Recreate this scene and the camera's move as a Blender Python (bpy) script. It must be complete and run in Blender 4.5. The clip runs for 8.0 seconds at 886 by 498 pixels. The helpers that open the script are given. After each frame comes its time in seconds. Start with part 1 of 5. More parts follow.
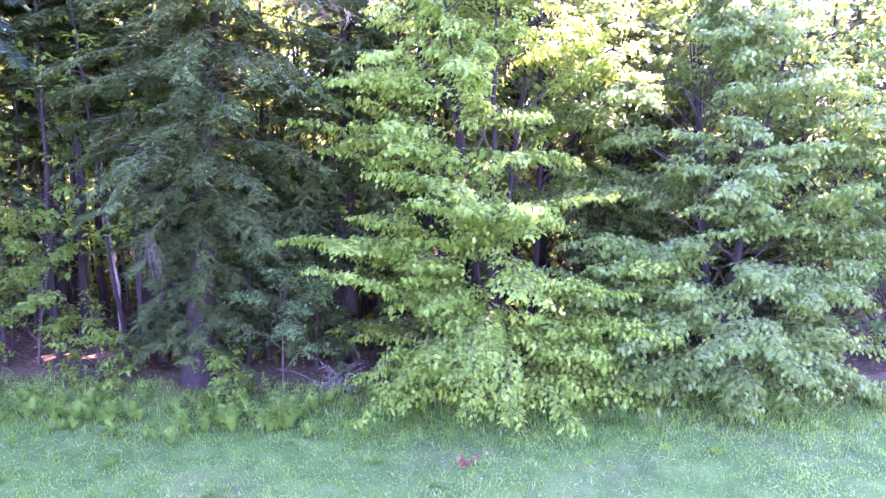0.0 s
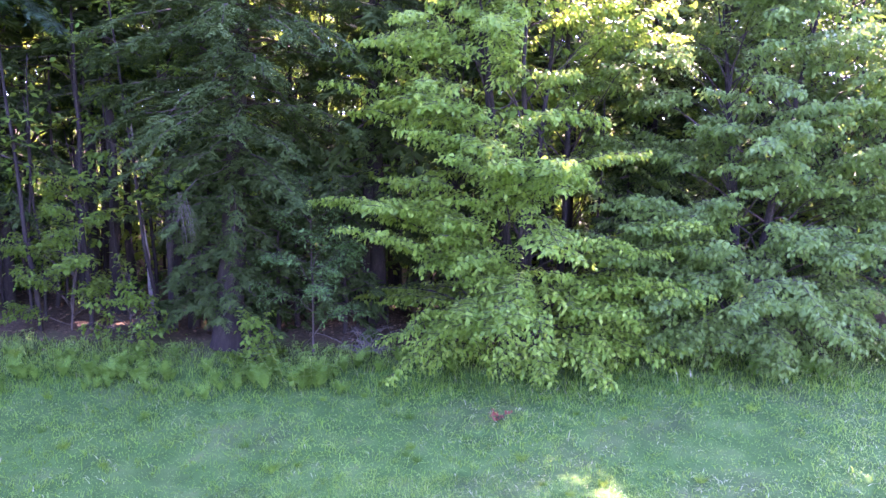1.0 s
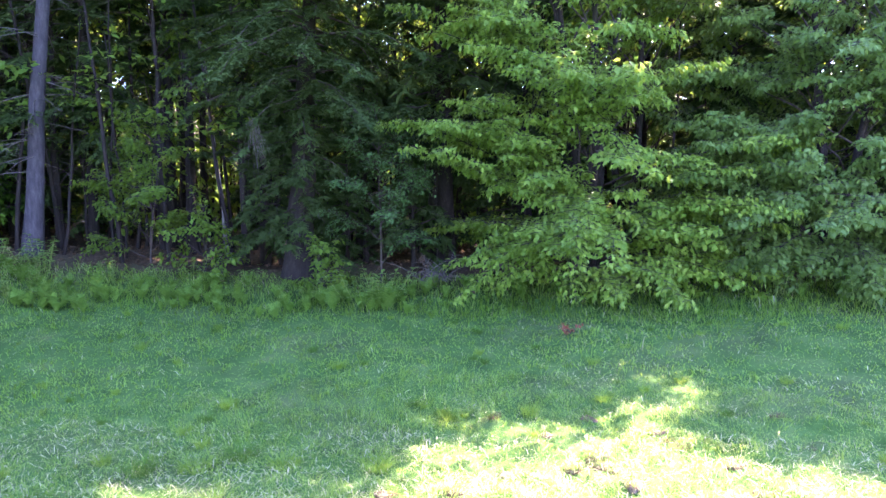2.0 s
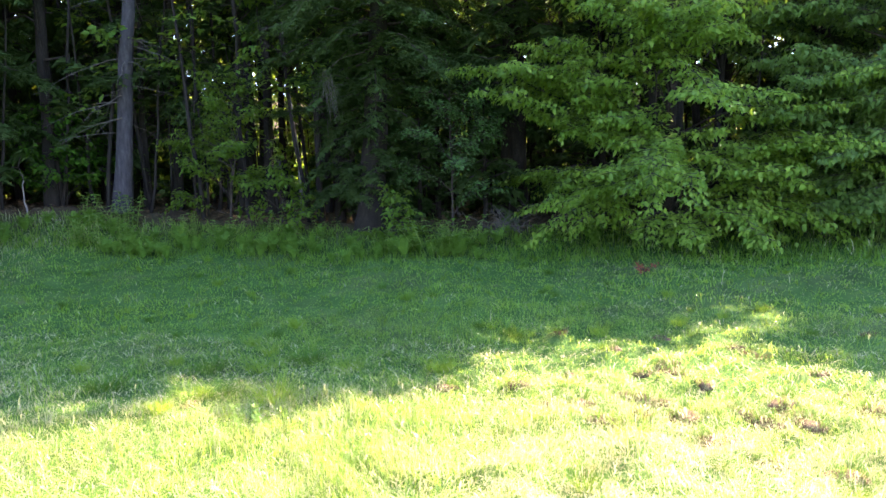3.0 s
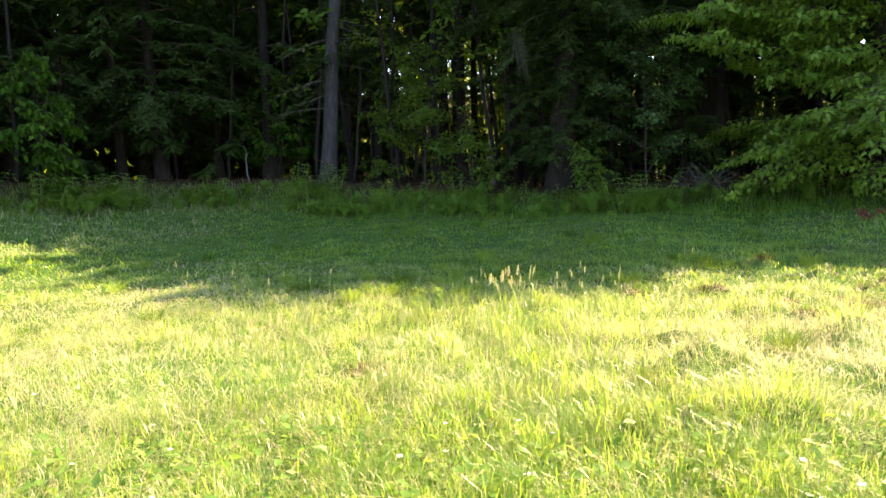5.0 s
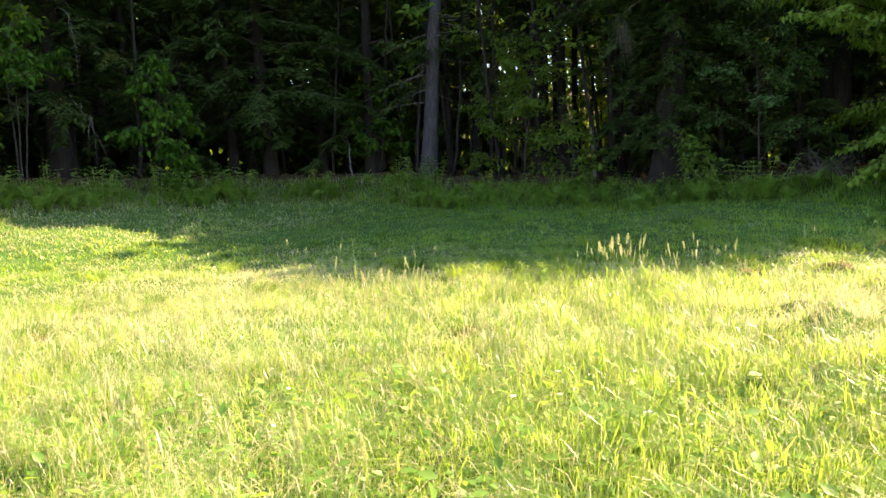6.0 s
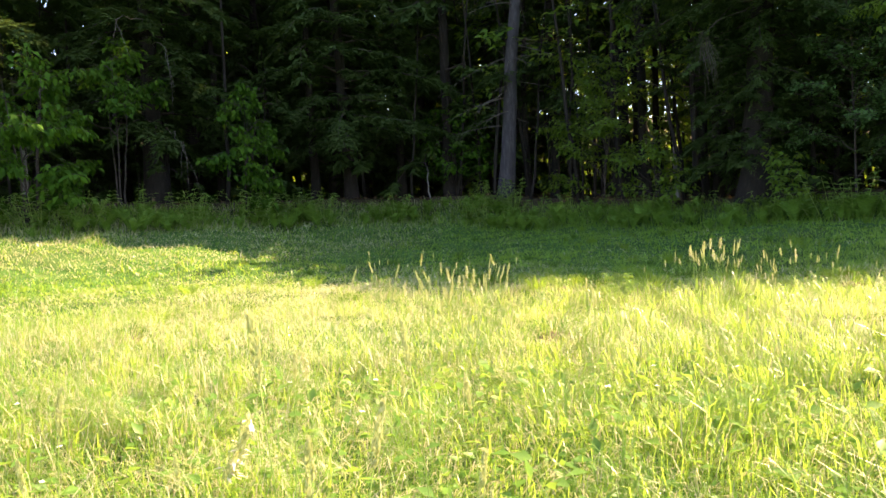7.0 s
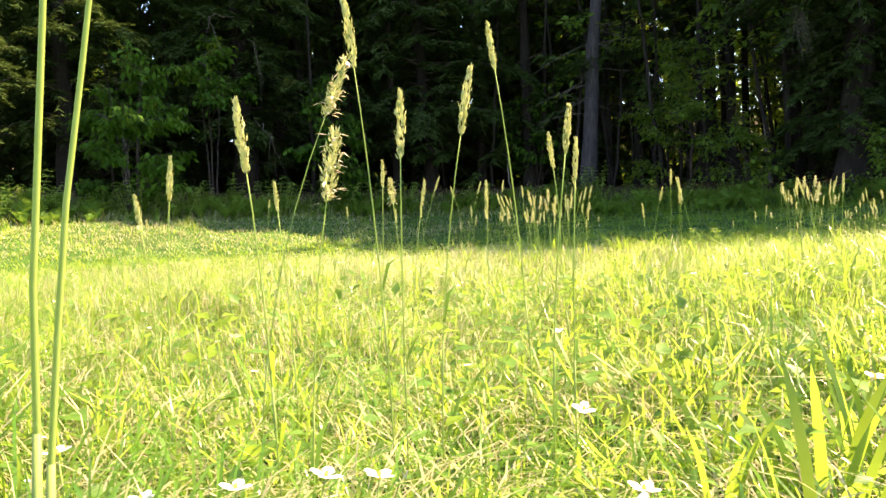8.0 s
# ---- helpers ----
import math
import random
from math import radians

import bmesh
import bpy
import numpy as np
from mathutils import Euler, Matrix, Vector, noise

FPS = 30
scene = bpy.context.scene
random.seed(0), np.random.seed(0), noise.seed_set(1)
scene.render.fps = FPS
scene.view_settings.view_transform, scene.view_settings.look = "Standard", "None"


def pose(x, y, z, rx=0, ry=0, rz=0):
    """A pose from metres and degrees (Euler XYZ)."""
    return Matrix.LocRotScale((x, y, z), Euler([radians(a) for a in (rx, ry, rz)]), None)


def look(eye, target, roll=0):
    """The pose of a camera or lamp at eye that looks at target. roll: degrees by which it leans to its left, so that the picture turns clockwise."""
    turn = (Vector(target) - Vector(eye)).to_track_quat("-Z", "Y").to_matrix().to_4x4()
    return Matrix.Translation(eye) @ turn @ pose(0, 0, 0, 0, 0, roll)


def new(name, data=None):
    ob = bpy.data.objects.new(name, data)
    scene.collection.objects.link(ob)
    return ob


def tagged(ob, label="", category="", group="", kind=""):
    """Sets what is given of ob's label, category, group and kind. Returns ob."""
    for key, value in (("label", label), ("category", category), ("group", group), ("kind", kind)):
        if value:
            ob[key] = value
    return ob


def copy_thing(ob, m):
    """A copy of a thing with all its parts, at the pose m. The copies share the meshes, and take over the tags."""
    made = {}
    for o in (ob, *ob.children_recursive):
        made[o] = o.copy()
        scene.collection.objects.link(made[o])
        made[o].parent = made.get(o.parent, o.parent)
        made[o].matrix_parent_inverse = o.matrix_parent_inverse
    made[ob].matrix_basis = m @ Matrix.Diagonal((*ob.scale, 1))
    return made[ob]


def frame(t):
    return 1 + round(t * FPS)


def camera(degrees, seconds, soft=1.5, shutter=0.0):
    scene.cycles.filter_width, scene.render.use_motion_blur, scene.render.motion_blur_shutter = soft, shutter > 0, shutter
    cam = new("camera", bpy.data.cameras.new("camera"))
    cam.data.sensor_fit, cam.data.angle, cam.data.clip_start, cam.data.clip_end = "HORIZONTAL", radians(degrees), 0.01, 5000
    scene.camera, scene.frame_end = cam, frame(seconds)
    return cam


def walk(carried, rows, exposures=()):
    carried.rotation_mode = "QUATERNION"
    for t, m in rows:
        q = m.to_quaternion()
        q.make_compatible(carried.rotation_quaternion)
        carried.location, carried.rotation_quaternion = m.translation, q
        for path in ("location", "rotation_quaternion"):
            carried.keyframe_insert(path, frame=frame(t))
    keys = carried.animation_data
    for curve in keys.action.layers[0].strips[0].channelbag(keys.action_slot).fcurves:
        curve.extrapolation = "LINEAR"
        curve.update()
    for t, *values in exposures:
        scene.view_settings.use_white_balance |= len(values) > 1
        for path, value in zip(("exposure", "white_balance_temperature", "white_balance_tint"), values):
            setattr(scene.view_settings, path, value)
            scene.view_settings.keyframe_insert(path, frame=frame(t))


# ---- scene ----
# ---------------------------------------------------------------- camera
cam = camera(63.0, 8.0, soft=1.5)
METRES, EYE, TILT, LEAN, TURN = 4.5, 4.6, -5.0, 0.0, 0.0
ROWS = [
    (0.0, 0.0, 0.0, 0.0, 0.0, 0.0, -0.0),
    (0.5, -0.0348, -0.0073, -0.027, -0.28, 0.05, 0.01),
    (1.0, -0.0627, -0.0054, -0.1615, 1.15, 0.12, 0.02),
    (1.5, -0.0646, 0.0163, -0.3249, 3.84, 0.16, 0.07),
    (3.0, -0.0297, 0.0673, -0.6495, 12.97, -0.28, 0.25),
    (3.5, -0.0225, 0.0774, -0.7138, 16.64, -0.15, 0.19),
    (4.0, -0.0183, 0.0824, -0.7616, 20.37, -0.05, 0.05),
    (4.5, -0.0182, 0.0842, -0.7989, 24.17, 0.02, -0.07),
    (6.0, -0.0307, 0.0809, -0.8682, 35.79, -0.06, -0.49),
    (6.5, -0.0379, 0.0811, -0.8806, 39.65, -0.08, -0.64),
    (6.7, -0.0395, 0.0812, -0.886, 41.15, -0.06, -0.7),
    (7.0, -0.042, 0.0814, -0.8953, 41.79, 2.08, -0.75),
    (7.5, -0.0413, 0.0799, -0.9322, 45.33, 2.12, -0.88),
    (8.0, -0.0395, 0.0786, -0.966, 48.13, 2.19, -0.94),
]
EXPOSURES = [(0.0, 5.42, 5500, 98), (0.5, 5.24, 5500, 97), (0.9, 4.7, 5500, 85), (1.5, 4.42, 5500, 66), (3.0, 3.38, 6200, 28), (4.0, 2.83, 7100, 22), (6.0, 2.6, 7200, 24), (8.0, 2.5, 7200, 25)]
walk(cam, [(t, pose(0, 0, EYE, TILT, LEAN, TURN) @ pose(METRES * x, METRES * y, METRES * z, 90 + pitch, roll, yaw)) for t, x, y, z, yaw, pitch, roll in ROWS], EXPOSURES)

# ---------------------------------------------------------------- light
SUN_AZ, SUN_EL = 26.0, 47.0          # degrees right of +y, and up
world = bpy.data.worlds.new("sky")
scene.world = world
world.use_nodes = True
wn = world.node_tree.nodes
sky = wn.new("ShaderNodeTexSky")
sky.sky_type = "NISHITA"
sky.sun_disc = False
sky.sun_elevation = radians(SUN_EL)
sky.sun_rotation = radians(SUN_AZ)
sky.air_density, sky.dust_density = 1.0, 0.7
world.node_tree.links.new(sky.outputs["Color"], wn["Background"].inputs["Color"])
wn["Background"].inputs["Strength"].default_value = 0.12
sun_data = bpy.data.lights.new("sun", "SUN")
sun_data.energy, sun_data.angle, sun_data.color = 5.0, radians(0.53), (1.0, 0.79, 0.49)
sun = new("sun", sun_data)
_az, _el = radians(SUN_AZ), radians(SUN_EL)
SUN_DIR = Vector((math.sin(_az) * math.cos(_el), math.cos(_az) * math.cos(_el), math.sin(_el)))
sun.matrix_world = look(SUN_DIR * 60, (0, 0, 0))


# ---------------------------------------------------------------- materials
def node_mat(name):
    m = bpy.data.materials.new(name)
    m.use_nodes = True
    t = m.node_tree
    t.nodes.clear()
    out = t.nodes.new("ShaderNodeOutputMaterial")
    return m, t, out


def ramp(t, stops, fac):
    r = t.nodes.new("ShaderNodeValToRGB")
    e = r.color_ramp.elements
    e[0].position, e[0].color = stops[0][0], (*stops[0][1], 1)
    e[1].position, e[1].color = stops[-1][0], (*stops[-1][1], 1)
    for p, c in stops[1:-1]:
        n = e.new(p)
        n.color = (*c, 1)
    t.links.new(fac, r.inputs["Fac"])
    return r.outputs["Color"]


def noise_fac(t, scale, detail=4.0, rough=0.55, coords="Object"):
    c = t.nodes.new("ShaderNodeTexCoord")
    n = t.nodes.new("ShaderNodeTexNoise")
    n.inputs["Scale"].default_value = scale
    n.inputs["Detail"].default_value = detail
    n.inputs["Roughness"].default_value = rough
    t.links.new(c.outputs[coords], n.inputs["Vector"])
    return n.outputs["Fac"]


def math_node(t, op, a, b):
    n = t.nodes.new("ShaderNodeMath")
    n.operation = op
    n.use_clamp = op == "ADD"
    for k, v in enumerate((a, b)):
        if isinstance(v, (int, float)):
            n.inputs[k].default_value = v
        else:
            t.links.new(v, n.inputs[k])
    return n.outputs[0]


def mix_rgb(t, fac, a, b):
    n = t.nodes.new("ShaderNodeMix")
    n.data_type = "RGBA"
    if isinstance(fac, (int, float)):
        n.inputs[0].default_value = fac
    else:
        t.links.new(fac, n.inputs[0])
    for k, v in ((6, a), (7, b)):
        if isinstance(v, tuple):
            n.inputs[k].default_value = (*v, 1)
        else:
            t.links.new(v, n.inputs[k])
    return n.outputs[2]


def leaf_mat(name, dark, mid, light, through_col, translucent=0.4, rough=0.45, patch=0.35, spec=0.3, drift=0.0):
    """Foliage: each leaf has its own tint, with broad drifts of colour, and lets light through."""
    m, t, out = node_mat(name)
    g = t.nodes.new("ShaderNodeNewGeometry")
    f = math_node(t, "ADD", math_node(t, "MULTIPLY", g.outputs["Random Per Island"], 0.6 - 0.25 * drift), math_node(t, "MULTIPLY", math_node(t, "SUBTRACT", noise_fac(t, patch, 2.0 + 2.0 * drift), 0.2 + 0.12 * drift), 0.7 + 1.0 * drift))
    col = ramp(t, [(0.05, dark), (0.5, mid), (0.95, light)], f)
    p = t.nodes.new("ShaderNodeBsdfPrincipled")
    p.inputs["Roughness"].default_value = rough
    p.inputs["Specular IOR Level"].default_value = spec
    t.links.new(col, p.inputs["Base Color"])
    tr = t.nodes.new("ShaderNodeBsdfTranslucent")
    t.links.new(mix_rgb(t, 0.65, col, through_col), tr.inputs["Color"])
    mx = t.nodes.new("ShaderNodeMixShader")
    mx.inputs[0].default_value = translucent
    t.links.new(p.outputs[0], mx.inputs[1])
    t.links.new(tr.outputs[0], mx.inputs[2])
    t.links.new(mx.outputs[0], out.inputs["Surface"])
    return m


def rough_mat(name, stops, scale, bump=0.3, rough=0.9, stretch=(1, 1, 1), fine=6.0):
    """Bark, soil, dead wood: coarse and fine noise with relief."""
    m, t, out = node_mat(name)
    c = t.nodes.new("ShaderNodeTexCoord")
    mp = t.nodes.new("ShaderNodeMapping")
    mp.inputs["Scale"].default_value = stretch
    t.links.new(c.outputs["Object"], mp.inputs["Vector"])
    facs = []
    for s in (scale, scale * fine):
        n = t.nodes.new("ShaderNodeTexNoise")
        n.inputs["Scale"].default_value, n.inputs["Detail"].default_value = s, 5
        t.links.new(mp.outputs[0], n.inputs["Vector"])
        facs.append(n.outputs["Fac"])
    f = math_node(t, "ADD", math_node(t, "MULTIPLY", facs[0], 0.6), math_node(t, "MULTIPLY", facs[1], 0.4))
    col = ramp(t, stops, f)
    p = t.nodes.new("ShaderNodeBsdfPrincipled")
    p.inputs["Roughness"].default_value = rough
    p.inputs["Specular IOR Level"].default_value = 0.2
    t.links.new(col, p.inputs["Base Color"])
    b = t.nodes.new("ShaderNodeBump")
    b.inputs["Strength"].default_value, b.inputs["Distance"].default_value = bump, 0.02
    t.links.new(f, b.inputs["Height"])
    t.links.new(b.outputs[0], p.inputs["Normal"])
    t.links.new(p.outputs[0], out.inputs["Surface"])
    return m


MAPLE = leaf_mat("maple_leaf", (0.055, 0.13, 0.015), (0.112, 0.225, 0.025), (0.22, 0.34, 0.042), (0.35, 0.48, 0.04), 0.46, 0.5)
BEECH = leaf_mat("beech_leaf", (0.048, 0.11, 0.024), (0.085, 0.165, 0.031), (0.145, 0.24, 0.048), (0.24, 0.36, 0.045), 0.42, 0.5)
BLUELEAF = leaf_mat("cherry_leaf", (0.034, 0.09, 0.024), (0.052, 0.125, 0.032), (0.08, 0.17, 0.045), (0.12, 0.24, 0.04), 0.35, 0.5, 0.35, 0.2)
WOODLEAF = leaf_mat("woodland_leaf", (0.035, 0.095, 0.012), (0.065, 0.15, 0.016), (0.12, 0.21, 0.025), (0.30, 0.41, 0.03), 0.48, 0.55, 0.35, 0.2)
HEMLOCK = leaf_mat("hemlock_needles", (0.025, 0.05, 0.014), (0.041, 0.076, 0.02), (0.068, 0.112, 0.03), (0.09, 0.14, 0.03), 0.2, 0.8, 0.5, 0.06)
PINE = leaf_mat("pine_needles", (0.02, 0.05, 0.025), (0.03, 0.075, 0.035), (0.05, 0.10, 0.045), (0.06, 0.11, 0.03), 0.2, 0.5)
DRYTWIG = leaf_mat("dry_hemlock_needles", (0.16, 0.12, 0.07), (0.26, 0.20, 0.12), (0.38, 0.32, 0.2), (0.4, 0.33, 0.2), 0.3, 0.7)
FERN = leaf_mat("fern_frond", (0.055, 0.14, 0.02), (0.098, 0.21, 0.03), (0.165, 0.295, 0.046), (0.22, 0.36, 0.034), 0.42, 0.65, 1.5, 0.12)
HERB = leaf_mat("herb_leaf", (0.05, 0.13, 0.02), (0.09, 0.2, 0.03), (0.15, 0.28, 0.05), (0.3, 0.45, 0.06), 0.45, 0.45)
GRASS = leaf_mat("grass_blade", (0.030, 0.105, 0.011), (0.064, 0.19, 0.017), (0.15, 0.29, 0.038), (0.47, 0.63, 0.08), 0.55, 0.31, 0.6, 0.5, 0.6)
SEDGE = leaf_mat("sedge_blade", (0.03, 0.095, 0.014), (0.05, 0.14, 0.02), (0.085, 0.185, 0.03), (0.2, 0.29, 0.03), 0.38, 0.65, 0.9, 0.1)
TUFT = leaf_mat("tuft_blade", (0.06, 0.15, 0.022), (0.10, 0.22, 0.03), (0.17, 0.29, 0.05), (0.42, 0.58, 0.05), 0.58, 0.4)
STRAW = leaf_mat("straw_blade", (0.24, 0.25, 0.10), (0.38, 0.37, 0.20), (0.55, 0.53, 0.36), (0.55, 0.54, 0.31), 0.42, 0.55, 0.35, 0.2)
VIBURNUM = leaf_mat("viburnum_leaf", (0.014, 0.05, 0.005), (0.032, 0.095, 0.009), (0.07, 0.16, 0.014), (0.11, 0.22, 0.014), 0.36, 0.65, 0.8, 0.08)
STEM = leaf_mat("grass_stem", (0.17, 0.28, 0.06), (0.25, 0.36, 0.09), (0.34, 0.44, 0.13), (0.42, 0.54, 0.12), 0.4, 0.5)
SEED = leaf_mat("seed_head", (0.24, 0.32, 0.10), (0.38, 0.44, 0.17), (0.60, 0.60, 0.34), (0.58, 0.58, 0.26), 0.45, 0.7, 30.0)
ANTHER = leaf_mat("anther", (0.5, 0.45, 0.33), (0.66, 0.6, 0.48), (0.75, 0.7, 0.6), (0.7, 0.6, 0.4), 0.35, 0.7)
PETAL = leaf_mat("petal", (0.58, 0.63, 0.86), (0.68, 0.72, 0.9), (0.8, 0.81, 0.9), (0.68, 0.71, 0.88), 0.3, 0.6)
YELLOW = leaf_mat("flower_eye", (0.6, 0.5, 0.05), (0.7, 0.58, 0.08), (0.75, 0.62, 0.1), (0.7, 0.6, 0.1), 0.2, 0.6)
DEADLEAF = leaf_mat("dead_leaf", (0.05, 0.034, 0.018), (0.09, 0.062, 0.034), (0.19, 0.135, 0.075), (0.24, 0.16, 0.07), 0.2, 0.75)
REDLEAF = leaf_mat("rusty_leaf", (0.13, 0.035, 0.02), (0.20, 0.06, 0.03), (0.28, 0.10, 0.05), (0.3, 0.1, 0.04), 0.25, 0.7)

BARK = rough_mat("dark_bark", [(0.3, (0.009, 0.007, 0.006)), (0.5, (0.019, 0.016, 0.013)), (0.72, (0.04, 0.034, 0.029))], 5.0, 0.9, 0.92, (3, 3, 0.6))
PINEBARK = rough_mat("grey_pine_bark", [(0.28, (0.02, 0.019, 0.022)), (0.5, (0.044, 0.041, 0.045)), (0.72, (0.085, 0.078, 0.082))], 6.0, 0.9, 0.9, (3, 3, 0.7))
PALEBARK = rough_mat("pale_bark", [(0.3, (0.09, 0.082, 0.075)), (0.5, (0.17, 0.155, 0.14)), (0.72, (0.30, 0.28, 0.25))], 5.0, 0.5, 0.85, (3, 3, 0.8))
TWIG = rough_mat("twig_bark", [(0.3, (0.022, 0.018, 0.014)), (0.5, (0.042, 0.034, 0.028)), (0.7, (0.08, 0.066, 0.055))], 14.0, 0.3, 0.9)
SOIL = rough_mat("torn_soil", [(0.3, (0.055, 0.037, 0.023)), (0.5, (0.1, 0.07, 0.043)), (0.72, (0.18, 0.13, 0.082))], 16.0, 0.9, 0.95)
DEADWOOD = rough_mat("grey_deadwood", [(0.3, (0.05, 0.045, 0.038)), (0.5, (0.095, 0.086, 0.073)), (0.7, (0.17, 0.155, 0.135))], 12.0, 0.4, 0.9)


def ground_mat():
    m, t, out = node_mat("meadow_and_woodland_floor")
    a = t.nodes.new("ShaderNodeAttribute")
    a.attribute_name = "woods"
    turf = ramp(t, [(0.3, (0.022, 0.062, 0.010)), (0.48, (0.036, 0.096, 0.015)), (0.62, (0.058, 0.12, 0.024)), (0.78, (0.12, 0.13, 0.05))], noise_fac(t, 2.2, 8.0, 0.65))
    soil = ramp(t, [(0.3, (0.04, 0.026, 0.017)), (0.55, (0.075, 0.05, 0.033)), (0.75, (0.14, 0.10, 0.065))], noise_fac(t, 14.0, 8.0, 0.7))
    b = t.nodes.new("ShaderNodeAttribute")
    b.attribute_name = "bare"
    turf = mix_rgb(t, b.outputs["Fac"], turf, soil)
    litter = ramp(t, [(0.3, (0.026, 0.019, 0.011)), (0.5, (0.055, 0.04, 0.022)), (0.62, (0.088, 0.062, 0.034)), (0.78, (0.15, 0.108, 0.062))], noise_fac(t, 9.0, 9.0, 0.75))
    edge = math_node(t, "ADD", a.outputs["Fac"], math_node(t, "MULTIPLY", math_node(t, "SUBTRACT", noise_fac(t, 1.6, 5.0), 0.5), 0.6))
    col = mix_rgb(t, edge, turf, litter)
    p = t.nodes.new("ShaderNodeBsdfPrincipled")
    p.inputs["Roughness"].default_value = 0.95
    p.inputs["Specular IOR Level"].default_value = 0.15
    t.links.new(col, p.inputs["Base Color"])
    bp = t.nodes.new("ShaderNodeBump")
    bp.inputs["Strength"].default_value, bp.inputs["Distance"].default_value = 0.7, 0.03
    t.links.new(noise_fac(t, 22.0, 8.0, 0.7), bp.inputs["Height"])
    t.links.new(bp.outputs[0], p.inputs["Normal"])
    t.links.new(p.outputs[0], out.inputs["Surface"])
    return m


GROUND = ground_mat()


# ---------------------------------------------------------------- mesh helpers
class Heap:
    """Gathers vertices, triangles and quads of one mesh."""

    def __init__(self):
        self.v, self.f3, self.f4, self.n = [], [], [], 0

    def add(self, v, f3=None, f4=None):
        v = np.asarray(v, float).reshape(-1, 3)
        if f3 is not None and len(f3):
            self.f3.append(np.asarray(f3, np.int64).reshape(-1, 3) + self.n)
        if f4 is not None and len(f4):
            self.f4.append(np.asarray(f4, np.int64).reshape(-1, 4) + self.n)
        self.v.append(v)
        self.n += len(v)

    def mesh(self, name, material, smooth=False):
        me = bpy.data.meshes.new(name)
        v = np.concatenate(self.v) if self.v else np.zeros((0, 3))
        t = np.concatenate(self.f3) if self.f3 else np.zeros((0, 3), np.int64)
        q = np.concatenate(self.f4) if self.f4 else np.zeros((0, 4), np.int64)
        me.vertices.add(len(v))
        me.vertices.foreach_set("co", v.astype(np.float32).ravel())
        loops = np.concatenate([t.ravel(), q.ravel()]).astype(np.int32)
        me.loops.add(len(loops))
        me.loops.foreach_set("vertex_index", loops)
        me.polygons.add(len(t) + len(q))
        starts = np.concatenate([np.arange(len(t)) * 3, len(t) * 3 + np.arange(len(q)) * 4]).astype(np.int32)
        me.polygons.foreach_set("loop_start", starts)
        if smooth:
            me.polygons.foreach_set("use_smooth", np.ones(len(starts), bool))
        me.update(calc_edges=True)
        me.materials.append(material)
        return me


def part(name, heap, material, parent=None, label="", smooth=False):
    ob = new(name, heap.mesh(name, material, smooth))
    if parent is not None:
        ob.parent = parent
    if label:
        ob["label"] = label
    return ob


def thing(name, at=(0, 0, 0), label="", category="", group="", kind=""):
    ob = new(name)
    ob.empty_display_size = 0.2
    ob.matrix_basis = Matrix.Translation(at)
    return tagged(ob, label, category, group, kind)


def unit(a):
    a = np.asarray(a, float)
    return a / np.maximum(np.linalg.norm(a, axis=-1, keepdims=True), 1e-9)


def tube(heap, pts, radii, sides=6, wobble=0.0, rng=None):
    """A tapered round limb along a line of points."""
    pts = np.asarray(pts, float)
    k = len(pts)
    radii = np.broadcast_to(np.asarray(radii, float), (k,))
    tang = unit(np.gradient(pts, axis=0))
    ref = np.array([0.0, 0.0, 1.0]) if abs(tang[0][2]) < 0.8 else np.array([1.0, 0.0, 0.0])
    u = unit(np.cross(tang, ref))
    w = np.cross(tang, u)
    a = np.linspace(0, 2 * np.pi, sides, endpoint=False)
    rr = radii[:, None] * (1 + (rng.normal(0, wobble, (k, sides)) if wobble else 0))
    ring = pts[:, None, :] + rr[..., None] * (np.cos(a)[None, :, None] * u[:, None, :] + np.sin(a)[None, :, None] * w[:, None, :])
    i = np.arange(k - 1)[:, None] * sides
    j = np.arange(sides)[None, :]
    j2 = (j + 1) % sides
    quads = np.stack([i + j, i + j2, i + sides + j2, i + sides + j], -1).reshape(-1, 4)
    top = np.array([[(k - 1) * sides, (k - 1) * sides + q, (k - 1) * sides + q + 1] for q in range(1, sides - 1)])
    heap.add(ring, top, quads)


def bend(a, b, lift, k=7):
    """A curve from a to b, raised by lift in its middle."""
    s = np.linspace(0, 1, k)[:, None]
    a, b = np.asarray(a, float), np.asarray(b, float)
    c = a + (b - a) * s
    c[:, 2] += 4 * lift * (s * (1 - s))[:, 0]
    return c


# leaf outlines: x across, y along, z up from the blade
LEAF = (np.array([[0, 0, 0], [-0.30, 0.42, 0.07], [0.30, 0.42, 0.07], [0, 1.0, -0.12], [0, 0.45, -0.02]]), np.array([[0, 4, 1], [0, 2, 4], [1, 4, 3], [4, 2, 3]]))
LOBED = (np.array([[0, 0, 0], [-0.46, 0.50, 0.03], [-0.16, 0.55, -0.01], [0, 1.0, -0.12], [0.16, 0.55, -0.01], [0.46, 0.50, 0.03], [-0.30, 0.12, 0.03], [0.30, 0.12, 0.03]]),
         np.array([[0, 2, 6], [6, 2, 1], [0, 4, 2], [0, 7, 4], [7, 5, 4], [2, 4, 3]]))
FOLD = (np.array([[0, 0, 0], [-0.29, 0.43, 0.09], [0, 1.0, -0.13], [0.29, 0.43, 0.09]]), np.array([[0, 3, 2], [0, 2, 1]]))
SIMPLE = (np.array([[0, 0, 0], [-0.30, 0.45, 0.03], [0.30, 0.45, 0.03], [0, 1.0, -0.08]]), np.array([[0, 2, 1], [1, 2, 3]]))
